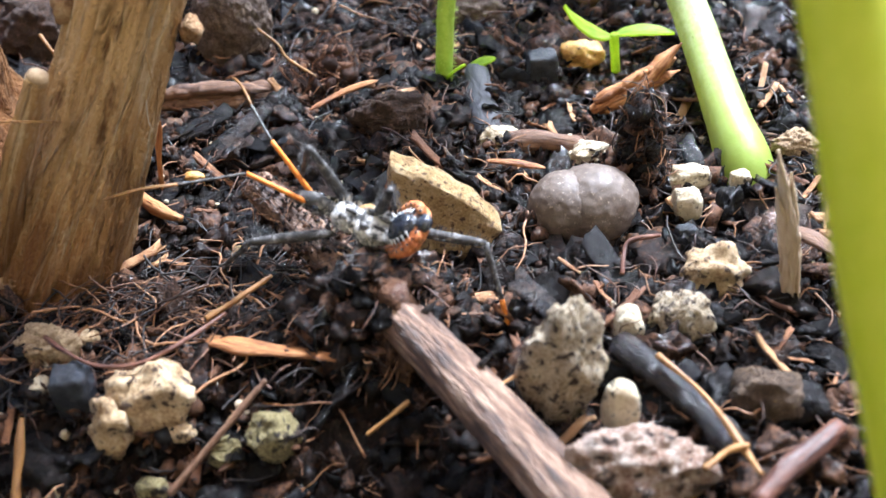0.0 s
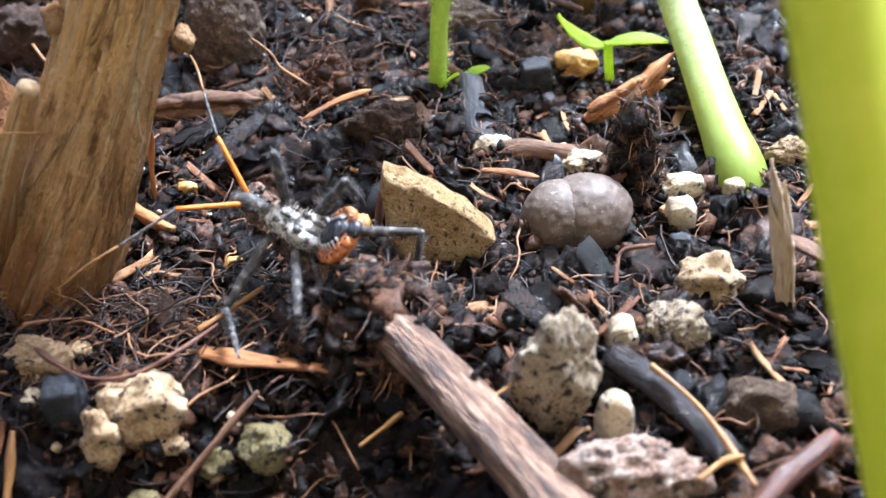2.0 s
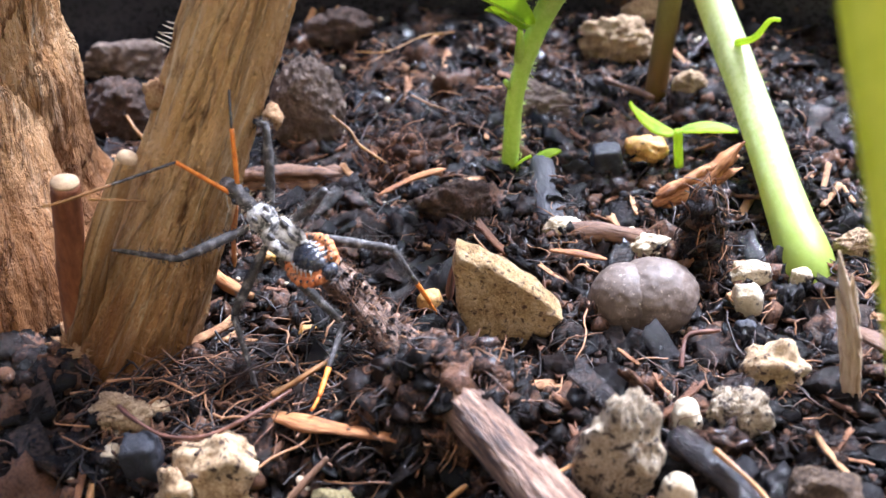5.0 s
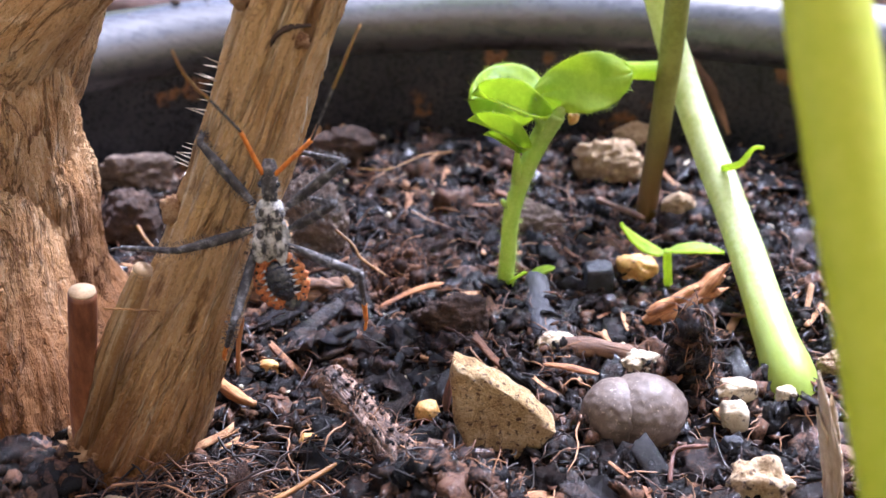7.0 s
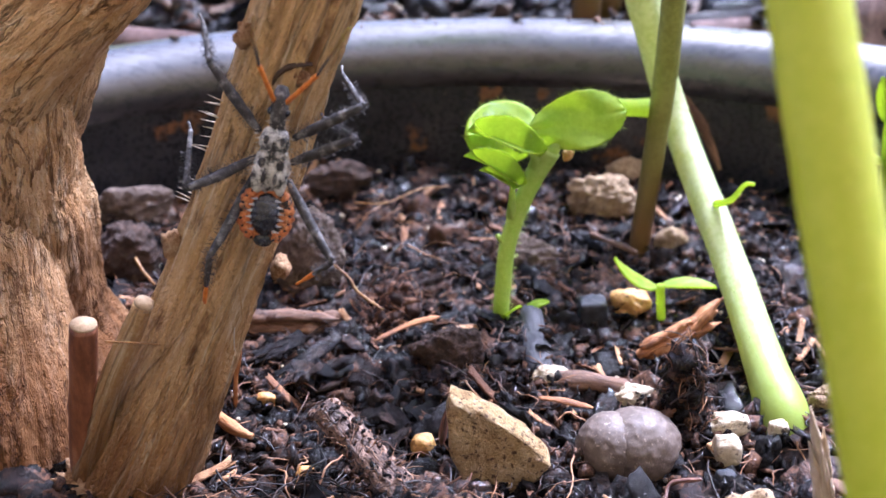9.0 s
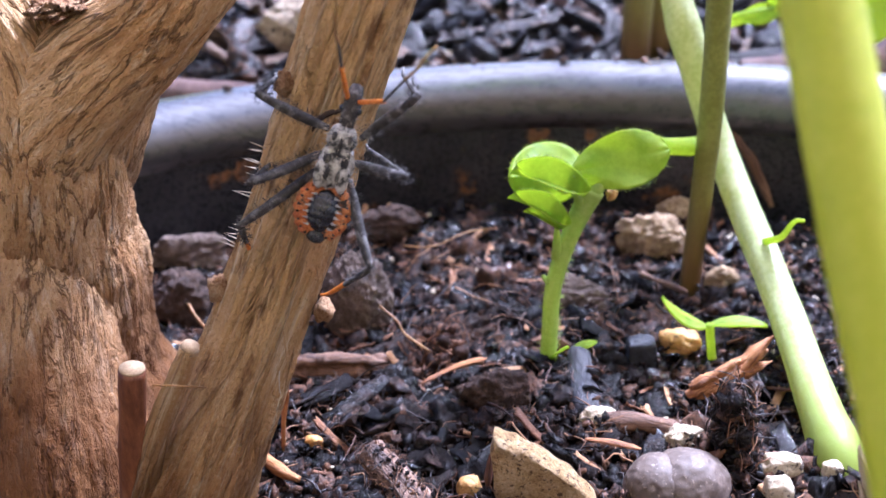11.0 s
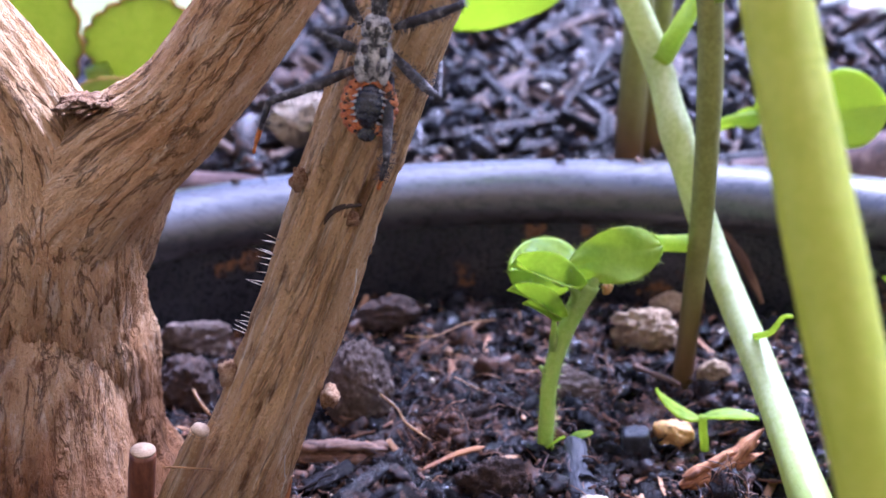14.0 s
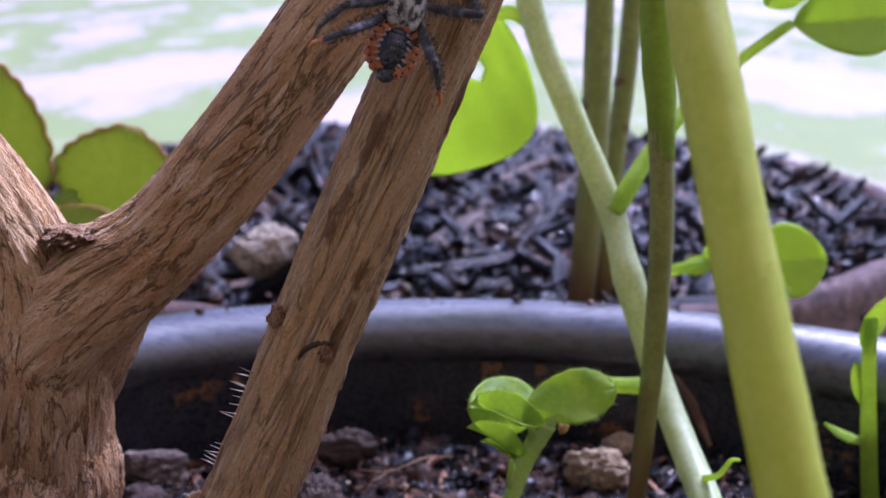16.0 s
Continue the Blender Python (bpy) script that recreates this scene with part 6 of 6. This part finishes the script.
def swing(limb, rows):
    """Keys the upper piece in the bug's space, the lower pieces in the upper one's."""
    upper, *lower, reach = limb
    hip = upper.location.copy()
    walk(upper, [(t, aim((a, b, c), hip)) for t, a, b, c, *_ in rows])
    for ob in lower:
        walk(ob, [(t, aim(aim((a, b, c)).to_3x3().inverted() @ Vector((d, e, f)), (0, reach * C, 0))) for t, a, b, c, d, e, f in rows])


def motions():
    walk(bug, [
        (0, at(-0.49, -1.96, 0.78, -0.88, 0.30, 0.36, 0.22, -0.40, 0.89)),
        (0.5, at(-0.57, -1.92, 0.78, -0.88, 0.27, 0.38, 0.26, -0.40, 0.88)),
        (1, at(-0.59, -1.91, 0.78, -0.88, 0.29, 0.38, 0.25, -0.40, 0.88)),
        (1.5, at(-0.84, -1.81, 0.78, -0.88, 0.28, 0.39, 0.26, -0.41, 0.87)),
        (2, at(-0.94, -1.82, 0.78, -0.86, 0.34, 0.38, 0.23, -0.41, 0.88)),
        (2.5, at(-1.06, -1.77, 0.78, -0.86, 0.33, 0.39, 0.24, -0.41, 0.88)),
        (3, at(-1.20, -1.70, 0.78, -0.86, 0.33, 0.38, 0.23, -0.41, 0.88)),
        (3.5, at(-1.45, -1.53, 0.78, -0.87, 0.33, 0.36, 0.22, -0.40, 0.89)),
        (4, at(-1.57, -1.39, 0.78, -0.88, 0.31, 0.36, 0.22, -0.40, 0.89)),
        (4.2, at(-1.60, -1.33, 0.78, -0.86, 0.37, 0.35, 0.20, -0.40, 0.89)),
        (4.9, at(-1.71, -1.43, 1.18, -0.71, 0.30, 0.64, 0.26, -0.72, 0.64)),
        (5.6, at(-1.73, -1.46, 1.60, -0.44, 0.18, 0.88, 0.18, -0.94, 0.28)),
        (6.3, at(-1.64, -1.43, 2.00, -0.16, 0.06, 0.98, 0.06, -1.00, 0.07)),
        (6.5, at(-1.66, -1.42, 2.06, -0.05, 0.05, 1.00, 0.05, -1.00, 0.05)),
        (7, at(-1.66, -1.38, 2.31, 0.06, 0.05, 1.00, 0.05, -1.00, 0.05)),
        (7.5, at(-1.67, -1.33, 2.65, 0.05, 0.05, 1.00, 0.05, -1.00, 0.04)),
        (8, at(-1.64, -1.30, 3.00, 0.13, 0.05, 0.99, 0.04, -1.00, 0.04)),
        (10.5, at(-1.40, -1.28, 3.37, 0.27, 0.05, 0.96, 0.03, -1.00, 0.05)),
        (11, at(-1.33, -1.27, 3.57, 0.34, 0.06, 0.94, 0.03, -1.00, 0.05)),
        (11.5, at(-1.61, -1.27, 3.61, 0.13, 0.06, 0.99, 0.04, -1.00, 0.05)),
        (12, at(-1.55, -1.26, 3.98, 0.06, 0.06, 1.00, 0.05, -1.00, 0.06)),
        (12.5, at(-1.51, -1.25, 4.12, -0.03, 0.07, 1.00, 0.05, -1.00, 0.07)),
        (13, at(-1.42, -1.24, 4.29, 0.20, 0.06, 0.98, 0.04, -1.00, 0.05)),
        (13.5, at(-1.17, -1.22, 4.82, 0.18, 0.06, 0.98, 0.04, -1.00, 0.05)),
        (14, at(-1.03, -1.20, 5.20, 0.15, 0.05, 0.99, 0.04, -1.00, 0.05)),
        (14.5, at(-1.00, -1.17, 5.64, -0.08, 0.05, 1.00, 0.05, -1.00, 0.06)),
        (15, at(-0.68, -1.13, 6.23, 0.26, 0.06, 0.96, 0.03, -1.00, 0.05)),
        (15.5, at(-0.64, -1.12, 6.47, 0.28, 0.06, 0.96, 0.03, -1.00, 0.05)),
        (16, at(-0.56, -1.10, 6.84, 0.32, 0.06, 0.95, 0.03, -1.00, 0.05)),
    ])
    walk(abdomen, [(t, pose(0, -0.30 * C, 0.01 * C, -a, 0, turn) @ pose(0, 0, 0, 0, roll)) for t, a, roll, turn in (
        (0, 64, -14, 0), (4.2, 60, -14, 0), (6.3, 16, 0, 22), (7, 12, 0, 24), (7.5, 9, 0, 10), (8, 8, 0, 2), (16, 8, 0, 0))])
    swing(L1, [
        (0, -0.52, 0.85, -0.10, 0.11, 0.28, -0.95),
        (0.5, -0.80, 0.52, -0.31, 0.02, 0.21, -0.98),
        (1.5, -0.91, 0.18, -0.36, -0.72, -0.32, 0.61),
        (2.5, -0.93, -0.02, -0.36, -0.58, -0.49, 0.66),
        (3.5, -0.85, 0.47, -0.21, -0.18, 0.42, -0.89),
        (4.2, -0.85, 0.35, 0.39, 0.02, 0.63, -0.77),
        (6.3, -0.95, 0.08, 0.29, -0.79, -0.22, -0.57),
        (6.5, -0.96, 0.01, 0.28, -0.70, -0.17, -0.70),
        (7, -0.65, 0.75, -0.14, -0.10, -0.11, -0.99),
        (7.5, -0.84, 0.55, 0.00, 0.11, -0.43, -0.89),
        (8, -0.54, 0.83, -0.15, -0.19, 0.32, -0.93),
        (11, -0.85, 0.28, 0.45, 0.02, -0.03, -1.00),
        (12.5, -0.57, 0.76, 0.31, -0.04, 0.14, -0.99),
        (14.5, -0.41, 0.56, 0.72, 0.04, 0.37, -0.93),
        (16, -0.54, -0.22, 0.81, -0.32, 0.37, -0.87),
    ])
    swing(L2, [
        (0, -1.00, 0.04, -0.08, 0.06, -0.03, -1.00),
        (0.5, -0.98, 0.00, 0.18, -0.03, -0.12, -0.99),
        (1.5, -0.94, -0.31, 0.15, -0.01, -0.21, -0.98),
        (2.5, -0.81, -0.55, 0.20, 0.13, -0.19, -0.97),
        (3.5, -0.75, -0.53, -0.39, -0.46, -0.55, 0.70),
        (4.2, -0.74, -0.53, -0.42, -0.45, -0.58, 0.68),
        (6.3, -0.93, -0.08, 0.35, -0.82, -0.08, -0.56),
        (6.5, -0.90, -0.22, 0.37, -0.79, -0.16, -0.60),
        (7, -0.93, -0.18, 0.32, -0.77, -0.26, -0.59),
        (7.5, -0.73, 0.37, 0.58, -0.03, -0.07, -1.00),
        (8, -0.70, -0.02, 0.71, -0.04, 0.35, -0.94),
        (11, -0.67, -0.41, 0.61, 0.06, -0.07, -1.00),
        (12.5, -0.31, 0.37, 0.87, 0.08, 0.04, -1.00),
        (14.5, -0.45, 0.14, 0.88, 0.28, 0.09, -0.96),
        (16, -0.46, -0.34, 0.82, -0.31, -0.30, -0.90),
    ])
    swing(L3, [
        (0, -0.70, -0.68, 0.20, -0.02, -0.63, -0.78),
        (0.5, -0.54, -0.82, -0.21, -0.11, -0.76, -0.64),
        (1.5, -0.40, -0.91, -0.15, -0.53, -0.85, -0.08),
        (2.5, -0.78, -0.50, 0.38, 0.04, -0.45, -0.89),
        (3.5, -0.52, -0.79, -0.32, -0.02, -0.71, -0.71),
        (4.2, -0.46, -0.82, -0.34, -0.41, -0.86, 0.32),
        (6.3, -0.11, -0.11, 0.99, -0.46, -0.69, -0.56),
        (6.5, -0.09, -0.02, 1.00, -0.32, -0.85, -0.41),
        (7, -0.16, -0.55, 0.82, -0.22, -0.76, -0.61),
        (7.5, -0.28, -0.82, 0.51, -0.10, -0.74, -0.66),
        (8, -0.24, -0.84, 0.48, -0.05, -0.87, -0.49),
        (11, -0.60, -0.71, 0.38, 0.08, -0.60, -0.80),
        (12.5, -0.74, -0.57, 0.35, -0.15, -0.58, -0.80),
        (14.5, -0.83, -0.32, 0.45, -0.26, -0.62, -0.74),
        (16, -0.29, -0.36, 0.89, -0.40, -0.22, -0.89),
    ])
    swing(R1, [
        (0, 0.02, 0.64, 0.77, 0.20, 0.08, -0.98),
        (0.5, -0.14, 0.40, 0.91, 0.33, -0.07, -0.94),
        (1.5, 0.04, 0.36, 0.93, 0.30, -0.12, -0.95),
        (2.5, 0.13, 0.25, 0.96, 0.27, -0.09, -0.96),
        (3.5, 0.53, 0.65, 0.54, 0.37, 0.34, -0.87),
        (4.2, 0.50, 0.67, 0.55, 0.31, 0.40, -0.86),
        (6.3, 0.76, 0.61, -0.22, -0.61, 0.07, -0.79),
        (6.5, 0.73, 0.68, 0.06, -0.59, 0.06, -0.81),
        (7, 0.71, 0.68, 0.20, -0.61, -0.18, -0.77),
        (7.5, 0.69, 0.68, -0.26, -0.15, 0.32, -0.94),
        (8, 0.84, 0.55, -0.03, -0.27, 0.04, -0.96),
        (11, 0.50, 0.79, 0.37, -0.21, -0.04, -0.98),
        (12.5, 0.87, 0.28, 0.42, 0.01, 0.05, -1.00),
        (14.5, 0.68, 0.43, 0.60, -0.04, 0.38, -0.92),
        (16, 0.35, 0.44, 0.83, -0.18, 0.43, -0.88),
    ])
    swing(R2, [
        (0, -0.17, -0.09, 0.98, 0.37, -0.08, -0.92),
        (0.5, -0.07, -0.23, 0.97, 0.37, -0.10, -0.93),
        (1.5, -0.07, -0.38, 0.92, 0.40, -0.09, -0.91),
        (2.5, 0.40, -0.15, 0.90, 0.16, 0.03, -0.99),
        (3.5, 0.32, -0.35, 0.88, 0.11, -0.04, -0.99),
        (4.2, 0.33, -0.38, 0.87, 0.14, 0.03, -0.99),
        (6.3, 0.59, 0.68, 0.42, -0.50, -0.02, -0.86),
        (6.5, 0.56, 0.69, 0.46, -0.53, -0.01, -0.85),
        (7, 0.61, 0.59, 0.53, -0.40, -0.30, -0.87),
        (7.5, 0.68, 0.18, 0.71, -0.34, -0.09, -0.93),
        (8, 0.73, 0.64, 0.23, -0.39, -0.08, -0.92),
        (11, 0.64, 0.25, 0.73, -0.47, -0.10, -0.88),
        (12.5, 0.83, 0.22, 0.52, -0.36, 0.04, -0.93),
        (14.5, 0.57, -0.47, 0.68, -0.02, 0.30, -0.95),
        (16, 0.67, 0.07, 0.74, -0.20, 0.32, -0.93),
    ])
    swing(R3, [
        (0, 0.17, -0.97, 0.17, -0.53, -0.64, -0.56),
        (0.5, 0.15, -0.97, 0.21, -0.58, -0.72, -0.37),
        (1.5, 0.26, -0.94, 0.21, -0.36, -0.10, -0.93),
        (2.5, 0.43, -0.87, 0.25, -0.14, -0.28, -0.95),
        (3.5, 0.37, -0.92, 0.15, -0.02, -0.58, -0.82),
        (4.2, 0.43, -0.89, 0.14, -0.05, -0.68, -0.73),
        (6.3, 0.74, -0.63, 0.24, -0.02, -0.94, -0.34),
        (6.5, 0.76, -0.59, 0.27, 0.27, -0.94, -0.20),
        (7, 0.80, -0.02, 0.60, 0.05, -0.85, -0.52),
        (7.5, 0.83, -0.20, 0.53, -0.72, -0.13, -0.68),
        (8, 0.64, -0.70, 0.32, -0.56, -0.22, -0.80),
        (11, 0.48, -0.71, 0.51, -0.34, -0.69, -0.64),
        (12.5, 0.27, -0.93, 0.25, -0.25, -0.20, -0.95),
        (14.5, 0.01, -0.79, 0.61, -0.04, -0.47, -0.88),
        (16, 0.31, -0.38, 0.87, 0.18, -0.35, -0.92),
    ])
    swing(AL, [
        (0, -0.08, 0.98, 0.18, -0.63, 0.78, -0.02),
        (0.5, -0.12, 0.99, 0.12, -0.70, 0.70, -0.11),
        (1.5, -0.55, 0.83, -0.08, -0.95, 0.32, 0.02),
        (2.5, -0.56, 0.83, -0.02, -0.87, 0.48, -0.13),
        (3.5, -0.47, 0.83, 0.30, -0.85, 0.39, 0.35),
        (4.2, -0.44, 0.88, 0.15, -0.86, 0.48, 0.16),
        (6.3, -0.02, 0.73, 0.69, -0.83, 0.31, -0.46),
        (6.5, -0.23, 0.77, 0.59, -0.79, 0.26, -0.55),
        (7, -0.25, 0.86, 0.44, -0.31, 0.69, 0.65),
        (7.5, -0.44, 0.90, -0.05, -0.17, 0.67, 0.72),
        (8, -0.28, 0.83, 0.48, -0.02, 0.55, 0.83),
        (11, -0.17, 0.62, 0.76, -0.07, 0.49, 0.87),
        (12.5, 0.09, 0.55, 0.83, -0.28, 0.30, -0.91),
        (14.5, -0.04, 0.54, 0.84, -0.18, 0.45, -0.87),
        (16, -0.26, 0.46, 0.85, -0.36, 0.48, -0.80),
    ])
    swing(AR, [
        (0, 0.32, 0.86, 0.40, 0.67, 0.63, -0.38),
        (0.5, 0.35, 0.85, 0.38, 0.65, 0.55, -0.52),
        (1.5, 0.42, 0.80, 0.44, 0.70, 0.66, -0.26),
        (2.5, 0.42, 0.78, 0.47, 0.75, 0.63, -0.20),
        (3.5, 0.51, 0.67, 0.54, 0.66, 0.71, -0.23),
        (4.2, 0.43, 0.71, 0.55, 0.63, 0.77, -0.13),
        (6.3, 0.74, 0.45, 0.50, 0.42, 0.85, 0.32),
        (6.5, 0.77, 0.45, 0.46, 0.36, 0.92, 0.19),
        (7, 0.62, 0.72, 0.32, 0.34, 0.89, 0.30),
        (7.5, 0.52, 0.84, 0.18, 0.33, 0.67, 0.67),
        (8, 0.49, 0.83, 0.28, 0.23, 0.62, 0.75),
        (11, 0.38, 0.35, 0.86, 0.20, 0.56, 0.80),
        (12.5, 0.46, 0.49, 0.74, 0.26, 0.37, 0.89),
        (14.5, 0.28, 0.49, 0.82, 0.19, 0.42, -0.89),
        (16, -0.01, 0.52, 0.85, -0.01, 0.60, -0.80),
    ])


motions()
